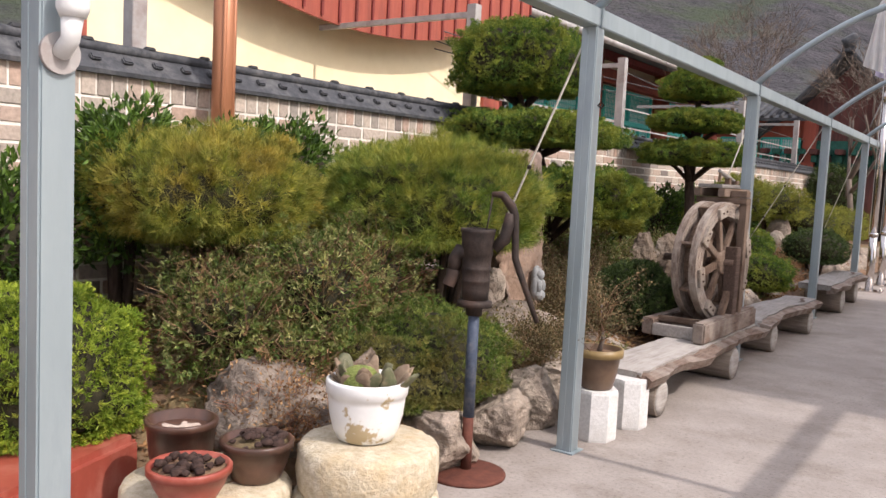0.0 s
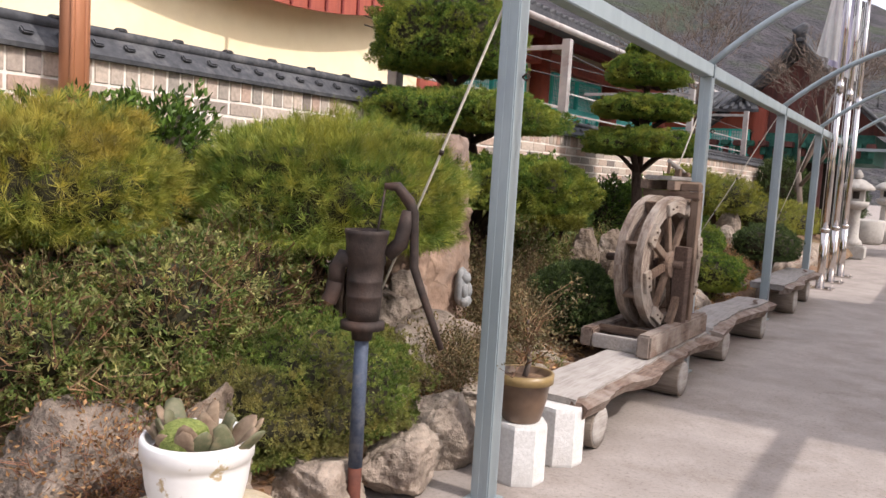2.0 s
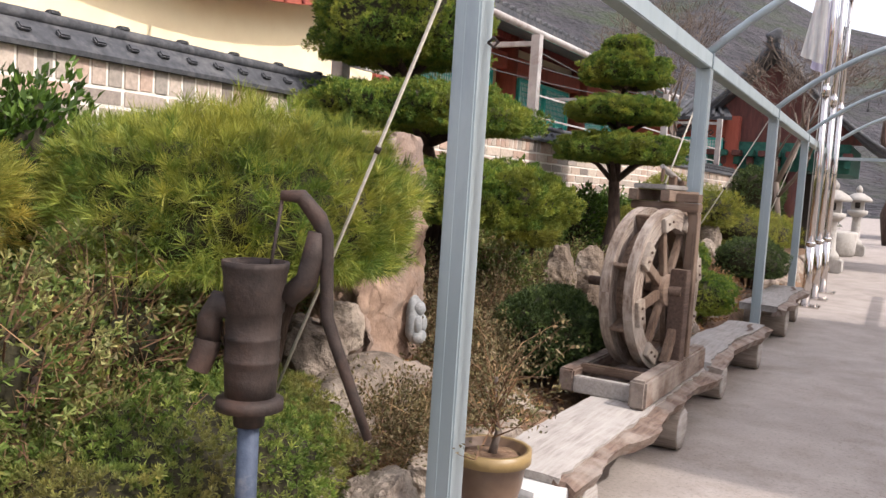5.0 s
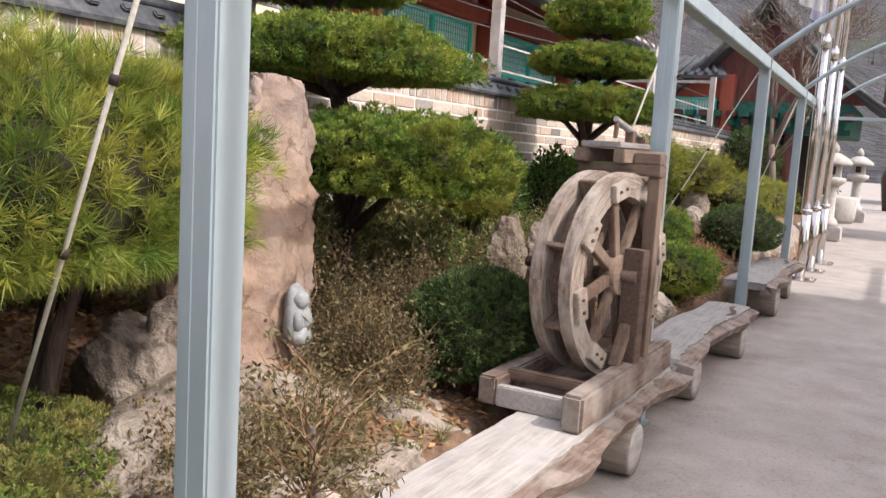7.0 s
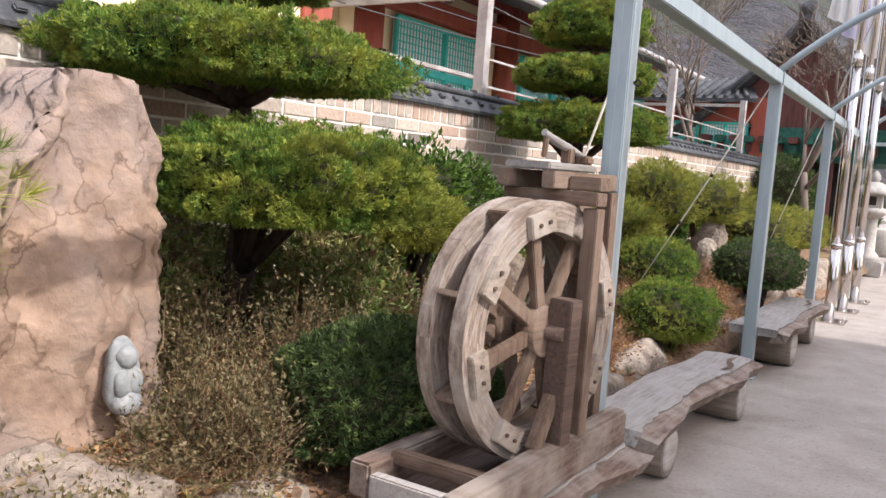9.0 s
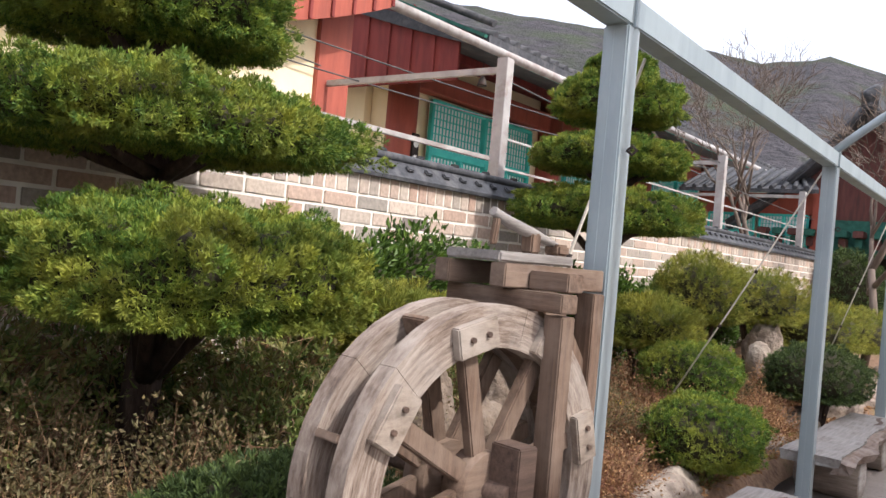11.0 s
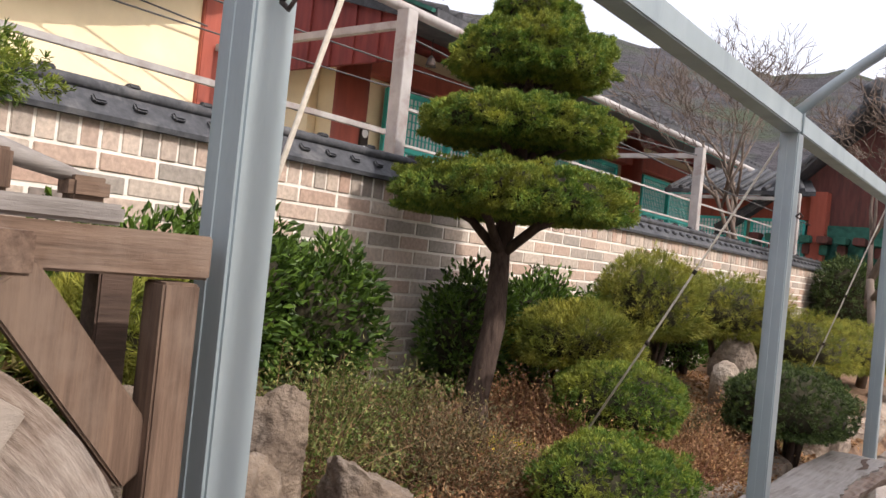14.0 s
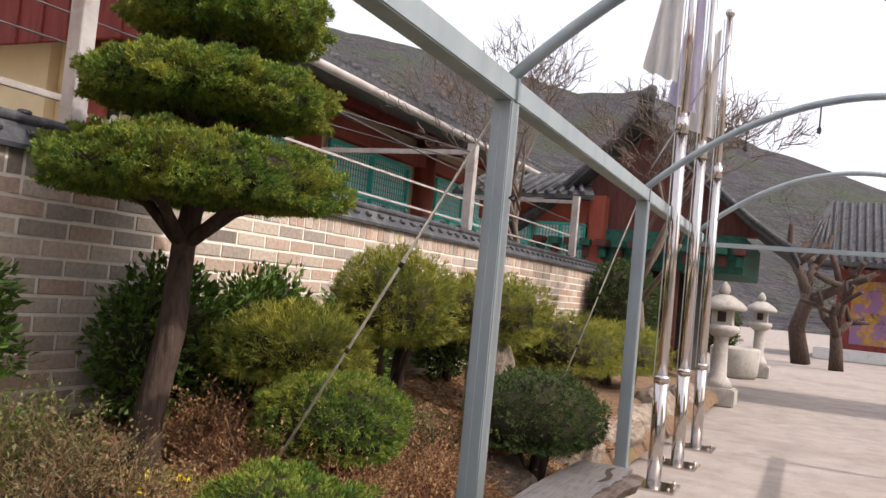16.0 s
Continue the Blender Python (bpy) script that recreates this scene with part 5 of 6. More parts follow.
bmesh.ops.subdivide_edges(bm, edges=bm.edges[:], cuts=34, use_grid_fill=True)
for v in bm.verts:
    t = v.co.z + 0.5
    q = v.co.copy()
    w = (0.76 - 0.10 * t) * (1 - 0.55 * max(0.0, t - 0.80) - 0.8 * max(0.0, t - 0.93))
    n_ = noise.noise(q * 3 + Vector((5, 1, 2))) * 0.06 + noise.noise(q * 8) * 0.03 + noise.noise(q * 20) * 0.028 + abs(noise.noise(q * 5 + Vector((3, 3, 3)))) * -0.05
    top_ = 1.33 - 0.75 * max(0.0, -q.y - 0.08) - 0.22 * max(0.0, q.y - 0.2) + 0.03 * noise.noise(Vector((q.y * 6, 7, 0)))
    v.co = Vector((q.x * (0.36 - 0.10 * t) + n_, q.y * w + 0.03 + n_ * 0.8, t * top_))
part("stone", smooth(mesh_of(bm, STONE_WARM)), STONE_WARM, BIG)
FIG = bmesh.new()
for at_, sz_ in (((0, 0, 0.11), (0.046, 0.072, 0.125)), ((-0.008, 0, 0.18), (0.042, 0.06, 0.10)), ((0.022, 0.0, 0.205), (0.036, 0.042, 0.046)), ((0.034, 0.028, 0.115), (0.026, 0.03, 0.055)), ((0.034, -0.028, 0.115), (0.026, 0.03, 0.055)), ((0.03, 0, 0.04), (0.04, 0.06, 0.045))):
    got = bmesh.ops.create_icosphere(FIG, subdivisions=3, radius=1.0)["verts"]
    for v in got:
        d = v.co * (1 + 0.10 * noise.noise(v.co * 2.2 + Vector(at_) * 30))
        v.co = Vector((at_[0] + d.x * sz_[0], at_[1] + d.y * sz_[1], max(0.0, at_[2] + d.z * sz_[2])))
FIG = smooth(mesh_of(FIG, FIGURE))
solid("stone_figure", FIG, FIGURE, (-3.24, 5.88, 0.55), "small blue-grey worn stone figure at the standing stone's foot", "statue")
solid("stone_carving", rock((0.2, 0.26, 0.3), 41, STONE, 0.3, 4), STONE, (-3.28, 5.2, 0.56), "small squat brown stone carving on a flat boulder", "statue")
ROCKS = [(-2.72, 2.92, 0.0, 0.66, 0.66, 0.52, 1), (-2.92, 2.72, 0.05, 0.55, 0.62, 0.54, 2), (-2.42, 3.42, 0, 0.42, 0.5, 0.34, 3), (-2.38, 3.95, 0, 0.32, 0.42, 0.34, 4), (-2.44, 4.4, 0.0, 0.36, 0.4, 0.44, 5),
         (-2.62, 3.0, 0.3, 0.2, 0.26, 0.36, 6), (-2.98, 4.8, 0.15, 0.66, 1.2, 0.50, 7), (-2.5, 4.98, 0.0, 0.42, 0.6, 0.40, 8), (-2.62, 5.55, 0.0, 0.5, 0.75, 0.36, 9), (-3.02, 5.55, 0.12, 0.5, 0.75, 0.42, 10),
         (-2.6, 4.15, 0.12, 0.28, 0.3, 0.42, 11), (-3.25, 8.1, 0.45, 0.26, 0.34, 0.62, 12), (-3.12, 8.4, 0.45, 0.26, 0.3, 0.42, 13), (-2.76, 6.12, 0.0, 0.52, 0.5, 0.36, 14), (-2.62, 7.4, 0.0, 0.4, 0.8, 0.34, 15),
         (-2.60, 8.6, 0.0, 0.32, 1.3, 0.38, 16), (-2.64, 9.75, 0.0, 0.35, 1.1, 0.40, 17), (-3.02, 8.95, 0.34, 0.34, 0.38, 0.46, 18), (-2.72, 10.75, 0.0, 0.4, 0.7, 0.42, 19), (-2.75, 11.7, 0.05, 0.5, 1.2, 0.42, 20),
         (-3.5, 14.4, 0.5, 0.35, 0.3, 0.75, 21), (-3.35, 13.9, 0.5, 0.25, 0.25, 0.5, 22), (-2.75, 12.9, 0.0, 0.5, 0.9, 0.45, 23), (-2.7, 14.3, 0.0, 0.5, 0.9, 0.5, 24), (-3.05, 10.55, 0.3, 0.28, 0.34, 0.28, 25),
         (-2.7, 15.6, 0, 0.5, 1.1, 0.5, 26), (-2.7, 17, 0, 0.5, 1.2, 0.5, 27), (-2.8, 18.6, 0, 0.5, 1.4, 0.5, 28), (-2.8, 20.3, 0, 0.5, 1.4, 0.5, 29), (-3.35, 5.05, 0.35, 0.4, 0.4, 0.5, 31), (-3.2, 8.65, 0.40, 0.28, 0.3, 0.62, 32)]
for x, y, z, sx, sy, sz, s in ROCKS:
    warm = s in (6, 12, 13, 18, 32)
    solid("boulder", rock((sx, sy, sz), s, ROCK_BROWN if warm else STONE, 0.36, 5 if y < 6 or warm else 4), STONE, (x, y, z), "rough brown upright garden rock among dry shrubs" if warm else "rough grey-brown boulder edging the garden bed", "rock", group="garden boulders", turn=(s * 37) % 20 - 10)


# ---- plants ----
def shrub(name, at, radii, material, n_, leaf, seed, label, category="shrub", style="leaf", amp=0.12, flat=0.4, deep=0.25, spread=0.6, stems=5, with_core=0.84, up=0.35, group="", sprigs=0):
    """A shrub with its base at at[2]: crown of single leaves or needle tufts, inner twigs, a dark core as painted inner
    shade, short stems.
    """
    gz = bed_height(at[0], at[1]) if -4.6 < at[0] < -2.4 else 0.0
    e = thing(name, (at[0], at[1], gz - 0.02), label, category, group)
    P, D, rng_ = crown_points(n_, radii, seed, amp, flat, deep, 2.2, 0.12 if style != "leaf" else 0.0)
    off = np.array([0, 0, at[2] - gz])
    D = D + np.array([0, 0, up])
    if style == "needle":
        me = needles(P + off, D, leaf[0], leaf[1], rng_, material, leaf[2], spread)
    elif style == "spray":
        me = sprays(P + off, D, leaf[0], leaf[1], rng_, material, leaf[2], spread)
    else:
        me = leaves(P + off, D, leaf[0], leaf[1], rng_, material, spread=spread)
    tagged(part("foliage", me, material, e), kind="stuff")
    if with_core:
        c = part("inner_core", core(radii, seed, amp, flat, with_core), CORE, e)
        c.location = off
    if sprigs:
        T_, _, _ = crown_points(sprigs, radii, seed + 1, amp, flat, 0.1)
        B_ = T_ * rng_.uniform(0.2, 0.6, (sprigs, 1)) - [0, 0, radii[2] * 0.3]
        tagged(part("twig_tangle", twigs(B_ + off, T_ * 1.04 + off, 0.008, rng_, TWIG), TWIG, e), kind="stuff")
    rs = random.Random(seed)
    for s in range(stems):
        a = rs.uniform(0, 6.28)
        tx, ty = math.cos(a) * radii[0] * 0.5, math.sin(a) * radii[1] * 0.5
        part("stem", tube([(tx * 0.25, ty * 0.25, -0.05), (tx * 0.5, ty * 0.5, off[2] * 0.5), (tx, ty, off[2])], [0.03, 0.025, 0.012], 7, BARK), BARK, e)
    return e


def dry_shrub(at, radii, seed, material, label, n_=500, leafy=None, leaf_n=1500, leaf=(0.024, 0.012)):
    gz = bed_height(at[0], at[1])
    e = thing("dry_shrub", (at[0], at[1], gz - 0.02), label, "shrub", "dry shrubs")
    rng_ = np.random.default_rng(seed)
    base_ = rng_.normal(0, 0.3, (n_, 3)) * np.array([radii[0], radii[1], 0])
    D = unit(rng_.normal(0, 1, (n_, 3)) * [1, 1, 0.6] + [0, 0, 0.7])
    D[:, 2] = np.abs(D[:, 2])
    tips = base_ * 0.6 + D * np.array([radii[0], radii[1], radii[2] * 2]) * rng_.uniform(0.5, 1.05, (n_, 1))
    start = base_ + (tips - base_) * rng_.uniform(0, 0.5, (n_, 1))
    tagged(part("twig_tangle", twigs(start, tips, 0.0045, rng_, material, 0.045), material, e), kind="stuff")
    if leafy:
        k = rng_.integers(0, n_, leaf_n)
        u = rng_.uniform(0.45, 1.0, (leaf_n, 1))
        Q = start[k] * (1 - u) + tips[k] * u + rng_.normal(0, 0.03, (leaf_n, 3))
        tagged(part("foliage", leaves(Q, D[k], leaf[0], leaf[1], rng_, leafy, spread=0.8), leafy, e), kind="stuff")
    return e


def topiary(at, tiers, seed, label, trunk, material=None):
    """A cloud-pruned conifer: a leaning trunk, limbs and clipped tiers. tiers: x, y, z, radii, leaves."""
    gz = bed_height(at[0], at[1])
    e = thing("topiary_tree", (at[0], at[1], gz), label, "tree", "cloud-pruned trees")
    pts = [(p[0] - at[0], p[1] - at[1], p[2] - gz) for p in trunk]
    part("trunk", tube(pts, [0.088 - 0.05 * i / (len(pts) - 1) for i in range(len(pts))], 12, BARK, wob=0.06, seed=seed), BARK, e)
    for i, (x, y, z, radii, n_, f) in enumerate(tiers):
        P, D, rng_ = crown_points(int(n_ * 4.2), radii, seed + i, 0.12, f, 0.09, 2.8, 0.2)
        off = np.array([x - at[0], y - at[1], z - gz])
        part("tier", sprays(P + off, D + [0, 0, 0.75], 0.030, 0.0085, rng_, material or CONIFER, 10, 0.55), material or CONIFER, e, "clipped dense green tier")
        # dark filler, so gaps in the tier look shaded
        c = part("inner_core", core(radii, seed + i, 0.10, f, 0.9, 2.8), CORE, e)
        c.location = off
        rs = random.Random(seed + i)
        for s in range(5):
            a = s * 1.256 + rs.uniform(-0.3, 0.3)
            r_ = rs.uniform(0.4, 0.7)
            q0 = min(pts, key=lambda p: abs(p[2] - (off[2] - radii[2] - 0.05)))
            part("limb", tube([q0, (q0[0] * 0.5 + (off[0] + math.cos(a) * radii[0] * r_) * 0.5, q0[1] * 0.5 + (off[1] + math.sin(a) * radii[1] * r_) * 0.5, off[2] - radii[2] * f - 0.06),
                               (off[0] + math.cos(a) * radii[0] * r_, off[1] + math.sin(a) * radii[1] * r_, off[2] - radii[2] * f * 0.6)], [0.035, 0.026, 0.014], 8, BARK), BARK, e)
    return e


topiary((-3.85, 6.95, 0.6), [(-4.2, 7.05, 2.60, (0.62, 0.62, 0.42), 4200, 0.5), (-4.0, 7.0, 1.97, (0.78, 0.80, 0.19), 4200, 0.5), (-3.36, 6.83, 1.38, (0.55, 0.60, 0.25), 4200, 0.5)], 11,
        "cloud-pruned juniper with a domed top and broad clipped tiers", [(-3.85, 6.95, 0.4), (-3.8, 6.95, 0.9), (-3.82, 7.0, 1.4), (-3.95, 7.05, 1.75), (-4.15, 7.05, 2.2)])
topiary((-3.75, 10.72, 0.6), [(-3.80, 11.0, 3.10, (0.27, 0.27, 0.13), 900, 0.5), (-3.80, 11.0, 2.83, (0.47, 0.47, 0.22), 2800, 0.5), (-3.77, 10.9, 2.38, (0.57, 0.59, 0.165), 3000, 0.5), (-3.75, 10.82, 1.94, (0.68, 0.68, 0.20), 3800, 0.4)], 21,
        "cloud-pruned juniper with three clipped tiers on a leaning trunk", [(-3.72, 10.66, 0.4), (-3.76, 10.70, 0.75), (-3.71, 10.74, 1.2), (-3.77, 10.82, 1.6), (-3.76, 10.9, 2.1), (-3.78, 10.97, 2.7)])

shrub("pine_shrub", (-3.95, 3.12, 1.34), (0.55, 0.60, 0.36), PINE_GOLD, 3400, (0.085, 0.0028, 26), 31, "low spreading pine with yellowed needles", "pine", "needle", flat=0.45, with_core=0.82, spread=0.6, amp=0.22, deep=0.3)
shrub("pine_shrub", (-3.25, 4.48, 1.33), (0.64, 0.78, 0.40), PINE, 4800, (0.085, 0.0028, 26), 32, "low spreading green pine with a domed crown", "pine", "needle", flat=0.45, with_core=0.82, spread=0.6, amp=0.22, deep=0.3)
shrub("round_conifer", (-3.62, 1.92, 0.52), (0.48, 0.44, 0.42), CONIFER_LIME, 9000, (0.032, 0.0085, 12), 33, "bright green clipped round conifer", "conifer", "spray", with_core=0.93)
for x, y, z, rx, ry, rz, k in ((-3.05, 3.2, 0.88, 0.32, 0.36, 0.34, 5000), (-3.2, 3.75, 0.92, 0.34, 0.34, 0.36, 5000), (-3.3, 2.75, 0.74, 0.34, 0.34, 0.28, 4500), (-3.6, 2.95, 0.82, 0.34, 0.36, 0.3, 3500), (-3.5, 3.6, 0.8, 0.34, 0.36, 0.3, 3000),
                             (-2.98, 3.55, 0.62, 0.26, 0.32, 0.24, 4000), (-3.0, 2.95, 0.58, 0.26, 0.3, 0.22, 4000), (-3.6, 4.15, 0.8, 0.34, 0.34, 0.3, 3000)):
    shrub("azalea_shrub", (x, y, z), (rx, ry, rz), AZALEA, k // 3, (0.036, 0.0145, 7), int(y * 10), "loose azalea with small green and bronze leaves", "azalea", "spray", deep=0.75, with_core=0.5, amp=0.5, flat=0.8, spread=0.9, sprigs=260)
for x, y, z, rx, ry, rz, k in ((-3.9, 6.2, 0.85, 0.4, 0.5, 0.36, 4500), (-4.1, 7.0, 0.85, 0.35, 0.5, 0.36, 4500), (-4.0, 7.8, 0.85, 0.4, 0.5, 0.34, 4500), (-3.45, 7.35, 0.75, 0.3, 0.4, 0.3, 3500)):
    shrub("azalea_shrub", (x, y, z), (rx, ry, rz), AZALEA, k // 3, (0.05, 0.021, 7), int(y * 10) + 3, "dim undergrowth azalea below the clipped juniper", "azalea", "spray", deep=0.7, with_core=0.3, amp=0.4, flat=0.8, spread=0.9, sprigs=260)
shrub("low_juniper", (-2.78, 3.66, 0.47), (0.45, 0.70, 0.30), LOWGREEN, 11000, (0.024, 0.0065, 14), 36, "low spreading juniper, green with russet tips", "juniper", "spray", deep=0.35, with_core=0.8, amp=0.2)
shrub("low_juniper", (-3.05, 4.25, 0.52), (0.35, 0.45, 0.16), LOWGREEN, 4500, (0.026, 0.0065, 14), 46, "low mat of yellow-green juniper", "juniper", "spray", deep=0.35, with_core=0.8, amp=0.2)
shrub("round_conifer", (-2.76, 6.72, 0.56), (0.29, 0.40, 0.31), CONIFER_DARK, 6500, (0.036, 0.0085, 12), 37, "dark green clipped round yew beside the wheel", "conifer", "spray", with_core=0.9)
shrub("round_conifer", (-2.74, 7.18, 0.46), (0.26, 0.36, 0.25), CONIFER_DARK, 4600, (0.036, 0.0085, 12), 57, "dark green clipped low yew behind the wheel", "conifer", "spray", with_core=0.9)
shrub("round_conifer", (-2.66, 10.3, 0.52), (0.36, 0.38, 0.26), CONIFER, 4200, (0.036, 0.0085, 12), 38, "green clipped mound conifer at the bed's edge", "conifer", "spray", with_core=0.9)
shrub("round_conifer", (-3.2, 11.45, 0.76), (0.38, 0.40, 0.27), CONIFER, 4200, (0.036, 0.0085, 12), 39, "green clipped mound conifer behind a guy rope", "conifer", "spray", with_core=0.9)
shrub("round_conifer", (-2.62, 13.1, 0.72), (0.42, 0.6, 0.30), CONIFER_DARK, 4200, (0.036, 0.0085, 12), 40, "dark green clipped mound conifer beside a steel post", "conifer", "spray", with_core=0.9)
for x, y, z, rx, ry, rz, s, what in ((-3.70, 11.75, 1.08, 0.42, 0.44, 0.25, 41, "golden green bushy shrub before the wall"), (-3.70, 12.96, 1.36, 0.40, 0.44, 0.42, 42, "golden green rounded shrub before the wall"),
                                     (-3.63, 14.6, 1.32, 0.52, 0.62, 0.36, 43, "olive rounded shrub before the wall"), (-3.5, 16.6, 1.0, 0.7, 0.9, 0.4, 44, "olive rounded shrub before the wall"),
                                     (-3.75, 8.35, 1.15, 0.32, 0.36, 0.2, 45, "golden green bushy shrub behind the wheel"), (-3.4, 18.6, 0.9, 0.7, 0.9, 0.4, 47, "olive rounded shrub before the wall")):
    shrub("golden_shrub", (x, y, z), (rx, ry, rz), GOLDSHRUB, 2600, (0.065, 0.007, 14), s, what, "shrub", "spray", deep=0.5, with_core=0.72, amp=0.2, spread=0.5)
for i, (y, h) in enumerate(((2.8, 1.5), (2.1, 1.12), (3.6, 1.46), (4.1, 1.5), (4.9, 1.3), (5.5, 1.25), (8.6, 1.25), (9.2, 1.32), (9.85, 1.25), (11.3, 1.15), (12.2, 1.2), (13.6, 1.2), (15.2, 1.2), (17.0, 1.2))):
    shrub("evergreen_shrub", (-4.28, y, h - 0.08), (0.24, 0.28 if i < 2 else 0.36 if i < 4 else 0.42, 0.42), LAUREL, 3600, (0.064, 0.029), 60 + i, "glossy dark broadleaf evergreen against the brick wall", "evergreen", deep=0.5, with_core=0.7, amp=0.45, flat=0, up=0.45)
RUSSET = (4, 5, 7, 8, 10, 12, 14, 16, 22, 24, 25, 26, 27, 28, 29)
for i, (x, y, rx, ry, rz) in enumerate(((-2.98, 6.15, 0.30, 0.45, 0.24), (-3.3, 7.7, 0.4, 0.6, 0.26), (-3.6, 9.2, 0.5, 0.6, 0.34), (-3.35, 9.9, 0.5, 0.6, 0.30), (-3.05, 10.9, 0.45, 0.5, 0.2), (-2.9, 12.1, 0.4, 0.6, 0.2), (-3.3, 12.4, 0.4, 0.6, 0.22), (-2.9, 9.3, 0.4, 0.6, 0.16),
                                        (-2.8, 2.75, 0.35, 0.4, 0.2), (-2.75, 4.75, 0.3, 0.4, 0.2), (-3.0, 15.2, 0.5, 1.0, 0.25), (-3.1, 7.2, 0.35, 0.4, 0.2), (-2.75, 7.6, 0.25, 0.5, 0.16), (-3.9, 9.9, 0.4, 0.7, 0.26), (-3.3, 10.5, 0.35, 0.5, 0.12), (-2.8, 5.3, 0.25, 0.35, 0.15), (-3.1, 13.6, 0.4, 0.6, 0.2), (-3.15, 3.35, 0.3, 0.3, 0.42), (-3.35, 2.9, 0.3, 0.3, 0.36), (-2.85, 3.1, 0.22, 0.25, 0.2), (-3.12, 6.75, 0.32, 0.4, 0.33), (-3.4, 6.35, 0.3, 0.4, 0.34), (-3.2, 11.9, 0.4, 0.5, 0.14), (-2.95, 14.4, 0.35, 0.6, 0.16), (-3.5, 10.1, 0.4, 0.4, 0.16), (-3.75, 11.15, 0.4, 0.45, 0.24), (-3.35, 11.05, 0.3, 0.35, 0.2), (-2.95, 11.25, 0.3, 0.4, 0.2), (-3.1, 10.2, 0.35, 0.4, 0.16), (-2.75, 11.75, 0.25, 0.4, 0.2))):
    dry_shrub((x, y), (rx, ry, rz), 80 + i, (TWIG, RUSTTWIG)[i in RUSSET], "dry shrub of brown twigs with few small leaves" if i in RUSSET else "twiggy shrub with sparse olive and tan leaves", 420, DRYLEAF if i in RUSSET else AZALEA if i in (2, 13, 17, 18) else MIXLEAF, 3600 if i in RUSSET else 8000)

# leaf litter and grass on the soil
rng3 = np.random.default_rng(77)
n3 = 26000
Q3 = np.column_stack([rng3.uniform(-4.5, -2.5, n3), rng3.uniform(1.5, 16, n3), np.zeros(n3)])
Q3[:, 2] = [bed_height(a, b) + 0.01 for a, b, _ in Q3]
solid("leaf_litter", leaves(Q3, rng3.normal(0, 1, (n3, 3)) * [1, 1, 0.25] + [0, 0, 0.15], 0.05, 0.022, rng3, DRYLEAF, spread=0.1), DRYLEAF, (0, 0, 0), "scattered dry brown leaves over the soil", "leaf litter", "stuff")
n3 = 1300
Q3 = np.column_stack([rng3.uniform(-4.3, -2.5, n3), rng3.uniform(2.0, 14, n3), np.zeros(n3)])
Q3 = Q3[[noise.noise(Vector((a * 1.4, b * 1.4, 9))) > 0.12 for a, b, _ in Q3]]
Q3[:, 2] = [bed_height(a, b) for a, b, _ in Q3]
solid("grass_tufts", needles(Q3, np.tile([0, 0, 1.0], (len(Q3), 1)), 0.09, 0.004, rng3, LOWGREEN, 16, 0.5), LOWGREEN, (0, 0, 0), "small green weeds and grass tufts in the bed", "grass", "stuff")


# ---- ropes, wires, lamp ----
ROPE = surface("pale_rope", (0.42, 0.38, 0.31), (0.6, 0.56, 0.48), 60.0, 0.9)
for y, px, py in ((4.16, -2.97, 4.28), (7.81, -2.72, 7.70), (10.95, -3.18, 10.81), (14.15, -2.9, 14.12)):
    pz = bed_height(px, py) + 0.1
    e = thing("guy_rope", (px, py, pz), "pale twisted guy rope from a steel post to a ground peg", "rope", "guy ropes")
    a, b = Vector((row_x(y) - 0.06 - px, y + 0.06 - py, 2.33 - pz)), Vector((0, 0, 0))
    part("rope", tube([a, a * 0.5 + Vector((0, 0, -0.012)), b], 0.0065, 6, ROPE), ROPE, e)
    for q in (0.62, 0.40):
        part("clip", tube([a * q + Vector((0, 0, -0.012)), a * (q - 0.012) + Vector((0, 0, -0.012))], 0.012, 8, IRON), IRON, e, "small dark wire clip")
    part("peg", tube([(0, 0, 0.03), (0, 0.0, -0.25)], 0.013, 8, STEEL), STEEL, e, "grey steel ground peg")
WIRE = surface("dark_wire", (0.05, 0.05, 0.05), (0.10, 0.10, 0.10), 9.0, 0.6)
for a, b, s in (((-5.0, 11.05, 3.15), (-5.0, 31, 3.1), 0.25), ((-7.1, 9.5, 3.3), (-5.0, 16.85, 3.1), 0.1), ((-7.1, 8.0, 3.6), (-4.95, 16.8, 3.2), 0.12), ((-7.1, 4.6, 3.9), (-7.1, 10.9, 3.35), 0.08), ((-2.2, 14.15, 2.6), (-2.1, 17.4, 4.6), 0.0), ((0.4, 14.15, 3.1), (-0.9, 16.15, 4.8), 0.0)):
    a, b = Vector(a), Vector(b)
    pts = [a.lerp(b, u) - Vector((0, 0, s * 4 * u * (1 - u))) for u in np.linspace(0, 1, 9)]
    solid("cable", tube(pts, 0.008, 5, WIRE), WIRE, (0, 0, 0), "thin dark sagging cable", "cable", group="cables")
lamp = thing("flood_lamp", (row_x(1.09) + 0.046, 1.09, 1.75), "pale grey round lamp fitting on a steel post", "lamp fitting")
part("plate", tube([(0, 0, 0), (0.012, 0, 0)], 0.05, 20, GREYPAINT), GREYPAINT, lamp)
part("arm", tube([(0.01, 0, 0), (0.05, 0, 0.03), (0.06, 0, 0.10)], [0.022, 0.022, 0.028], 12, WHITE), WHITE, lamp)
part("head", lathe([(0.03, 0.08), (0.038, 0.10), (0.036, 0.16), (0.02, 0.17)], WHITE, 16), WHITE, lamp).location = (0.06, 0, 0)


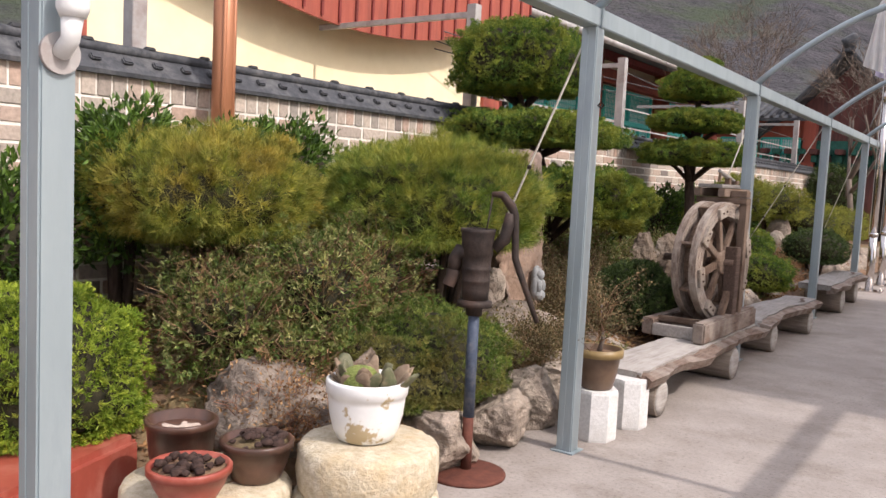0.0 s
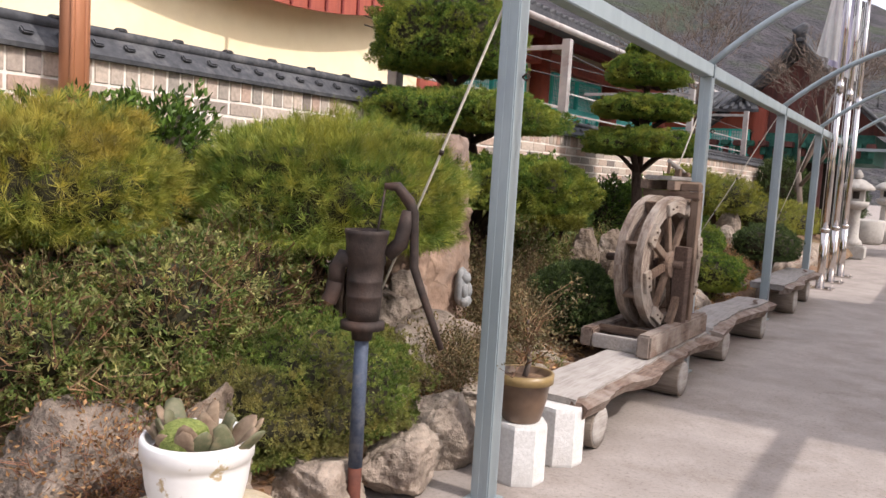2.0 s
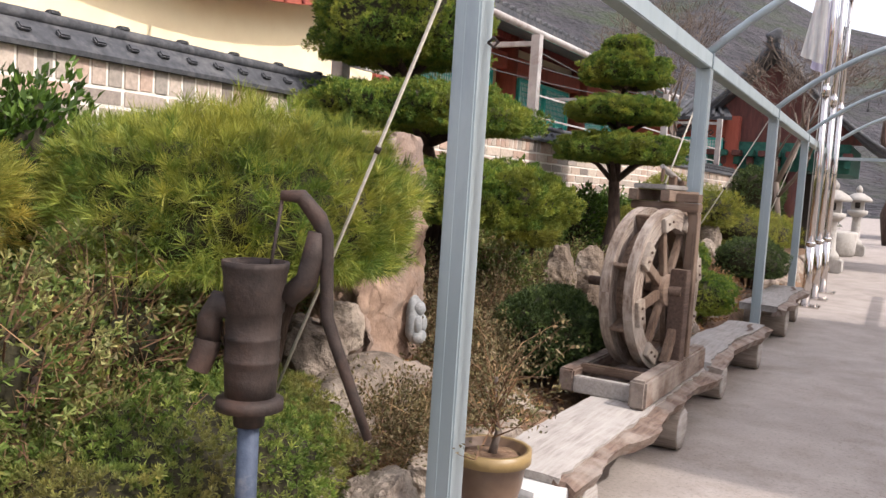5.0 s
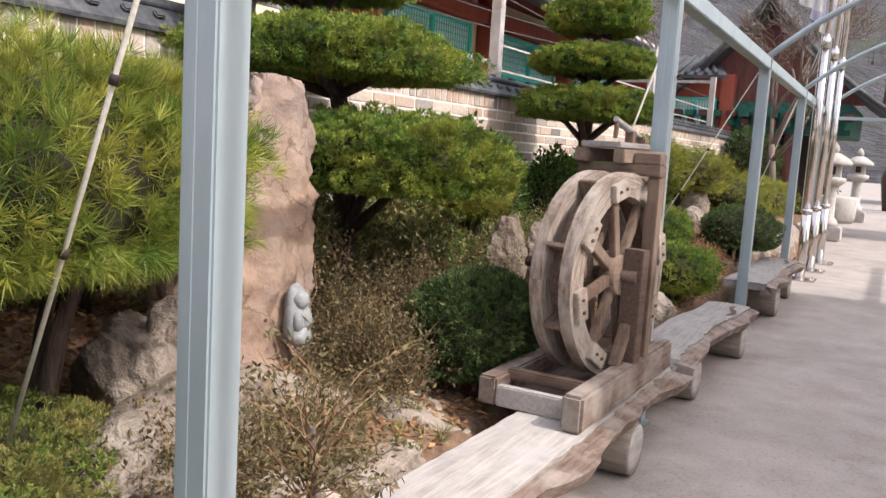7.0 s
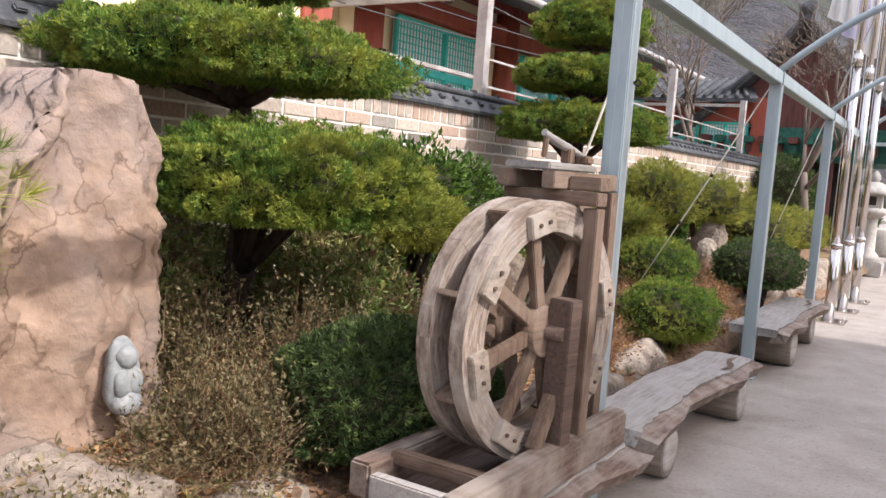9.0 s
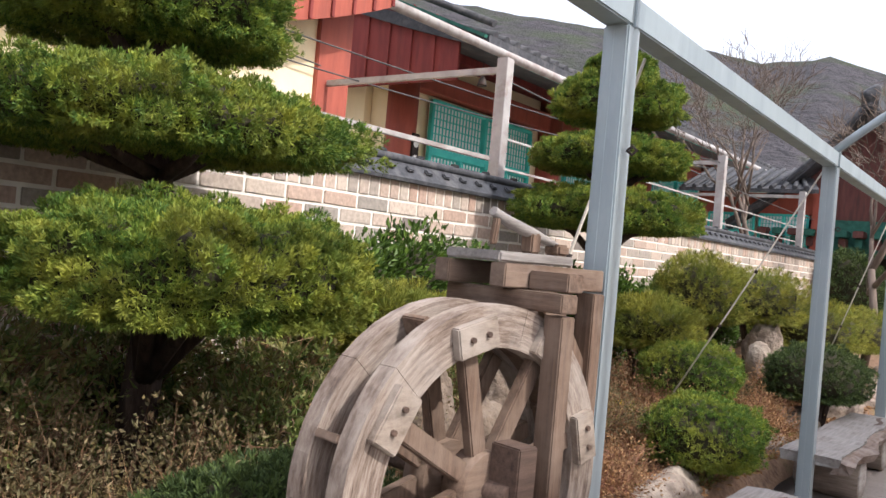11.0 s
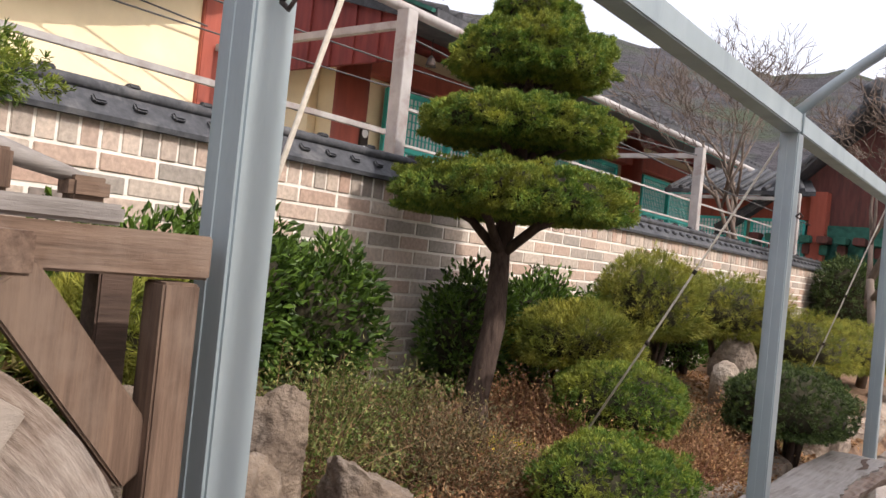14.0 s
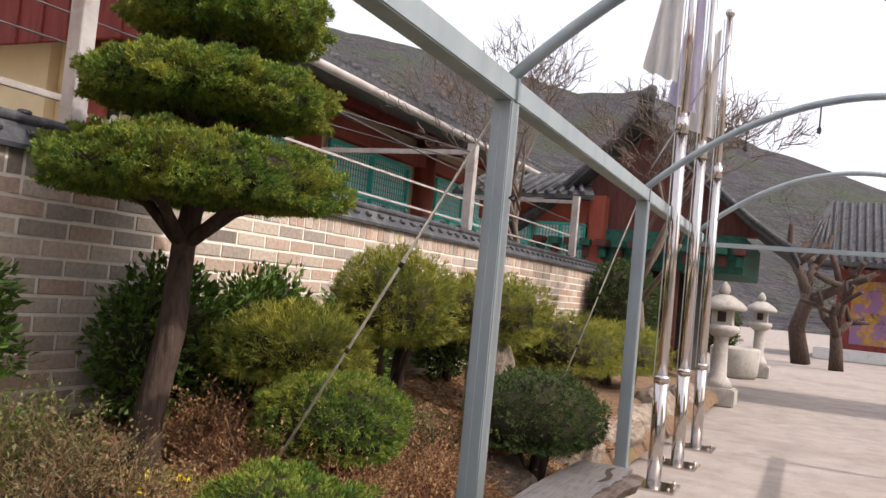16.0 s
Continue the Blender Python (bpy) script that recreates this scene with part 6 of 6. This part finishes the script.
# ---- bare trees by the gate ----
def bare_tree(at, h, seed, r0, material, label, spread_=0.5, levels=5):
    """A leafless tree: a tapered trunk that forks again and again."""
    e = thing("bare_tree", at, label, "tree", "bare trees")
    rs = random.Random(seed)
    base_, tip_ = [], []

    def grow(p, d, length, r, k):
        q = p + d * length
        mid_ = (p + q) / 2 + Vector((rs.gauss(0, 0.06), rs.gauss(0, 0.06), 0)) * length
        if k >= levels - 2:
            part("limb" if k < levels else "trunk", tube([p, mid_, q], [r, r * 0.85, r * 0.7], 8, material), material, e)
        else:
            base_.append(tuple(p)), tip_.append(tuple(q))
        if k == 0:
            return
        for _ in range(3 if k < levels else 4):
            nd = (d + Vector((rs.gauss(0, spread_), rs.gauss(0, spread_), rs.gauss(0.1, spread_ * 0.6)))).normalized()
            grow(q - d * length * rs.uniform(0, 0.25), nd, length * rs.uniform(0.55, 0.8), r * 0.62, k - 1)

    grow(Vector((0, 0, 0)), Vector((rs.gauss(0, 0.08), 0, 1)).normalized(), h * 0.36, r0, levels)
    if base_:
        tagged(part("twig_tangle", twigs(np.array(base_), np.array(tip_), 0.014, np.random.default_rng(seed), material), material, e), kind="stuff")
    return e


bare_tree((-3.3, 19.2, 0.3), 4.4, 3, 0.07, BARK_PALE, "slim bare pale-barked tree before the gatehouse", 0.42, 6)
bare_tree((-1.75, 40.5, 0), 7.0, 6, 0.34, BARK, "gnarled bare tree with a thick grey trunk", 0.6)
bare_tree((-0.6, 38.5, 0), 4.0, 9, 0.24, BARK, "short gnarled bare tree in the yard", 0.6)
bare_tree((-5.4, 20.9, 0.0), 6.0, 12, 0.07, BARK_PALE, "tall bare twiggy tree beside the gatehouse", 0.42, 6)

YELLOW = foliage("daffodil_petal", [(0.0, (0.75, 0.55, 0.02)), (1.0, (0.85, 0.68, 0.05))], 0.5, 0.3)
for i, (fx, fy) in enumerate(((-3.42, 10.35), (-3.30, 10.22), (-3.36, 10.5))):
    gz = bed_height(fx, fy)
    e = thing("daffodil", (fx, fy, gz), "small yellow daffodil in a clump of green leaves", "flower", "daffodils")
    rng_ = np.random.default_rng(300 + i)
    part("leaf_clump", needles(rng_.normal(0, 0.09, (22, 3)) * [1, 1, 0], np.tile([0, 0, 1.0], (22, 1)), 0.2, 0.008, rng_, CONIFER_LIME, 10, 0.35), CONIFER_LIME, e, "narrow green leaves")
    part("stalk", tube([(0, 0, 0), (0.01, 0, 0.14), (0.03, -0.01, 0.18)], 0.004, 6, CONIFER_LIME), CONIFER_LIME, e)
    part("bloom", leaves(np.zeros((9, 3)) + [0.03, -0.01, 0.18], rng_.normal(0, 1, (9, 3)), 0.045, 0.026, rng_, YELLOW), YELLOW, e, "yellow petals")

# small fittings on the halls and the frame
sign = thing("wall_sign", (-9.67, 15.62, 2.95), "narrow black wall sign with two pale shapes", "sign")
part("board", box((-0.02, -0.09, 0), (0.02, 0.09, 0.55), 0.01), DARK, sign)
for z_ in (0.13, 0.38):
    part("pale_shape", tube([(0.02, 0, z_), (0.026, 0, z_)], 0.065, 20, WHITE), WHITE, sign, "round white patch")
bell = thing("wind_bell", (-7.9, 14.9, 4.05), "small bronze wind bell hanging at the roof corner", "bell")
part("bell_body", lathe([(0.075, 0), (0.065, 0.03), (0.05, 0.10), (0.02, 0.14), (0.008, 0.145)], IRON, 16), IRON, bell)
part("chain", tube([(0, 0, 0.14), (0, 0, 0.36)], 0.006, 6, IRON), IRON, bell)
for u_, l_ in ((0.22, 0.16), (0.37, 0.2)):
    x_, y_ = row_x(14.15) + FRAME_W * u_, 14.15
    z_ = 2.44 + 0.72 * 4 * u_ * (1 - u_)
    c_ = part("cord", tube([(x_, y_, z_ - l_), (x_ + 0.004, y_, z_)], 0.006, 6, WIRE), WIRE, arches[14.15], "short dark hanging cord")
    k_ = part("knot", rock((0.03, 0.03, 0.05), 3, WIRE, 0.1, 2), WIRE, c_)
    k_.location = (x_, y_, z_ - l_ - 0.02)

for x, y, z, rx, ry, rz, sd in ((-4.0, 21.6, 1.5, 0.55, 0.6, 0.75, 201), (-3.9, 32.5, 1.2, 0.7, 0.8, 0.85, 203)):
    shrub("gate_conifer", (x, y, z), (rx, ry, rz), CONIFER_DARK, 2600, (0.10, 0.02, 8), sd, "dark green bushy evergreen before the gatehouse", "conifer", "spray", amp=0.25, deep=0.3, flat=0.8, with_core=0.85)
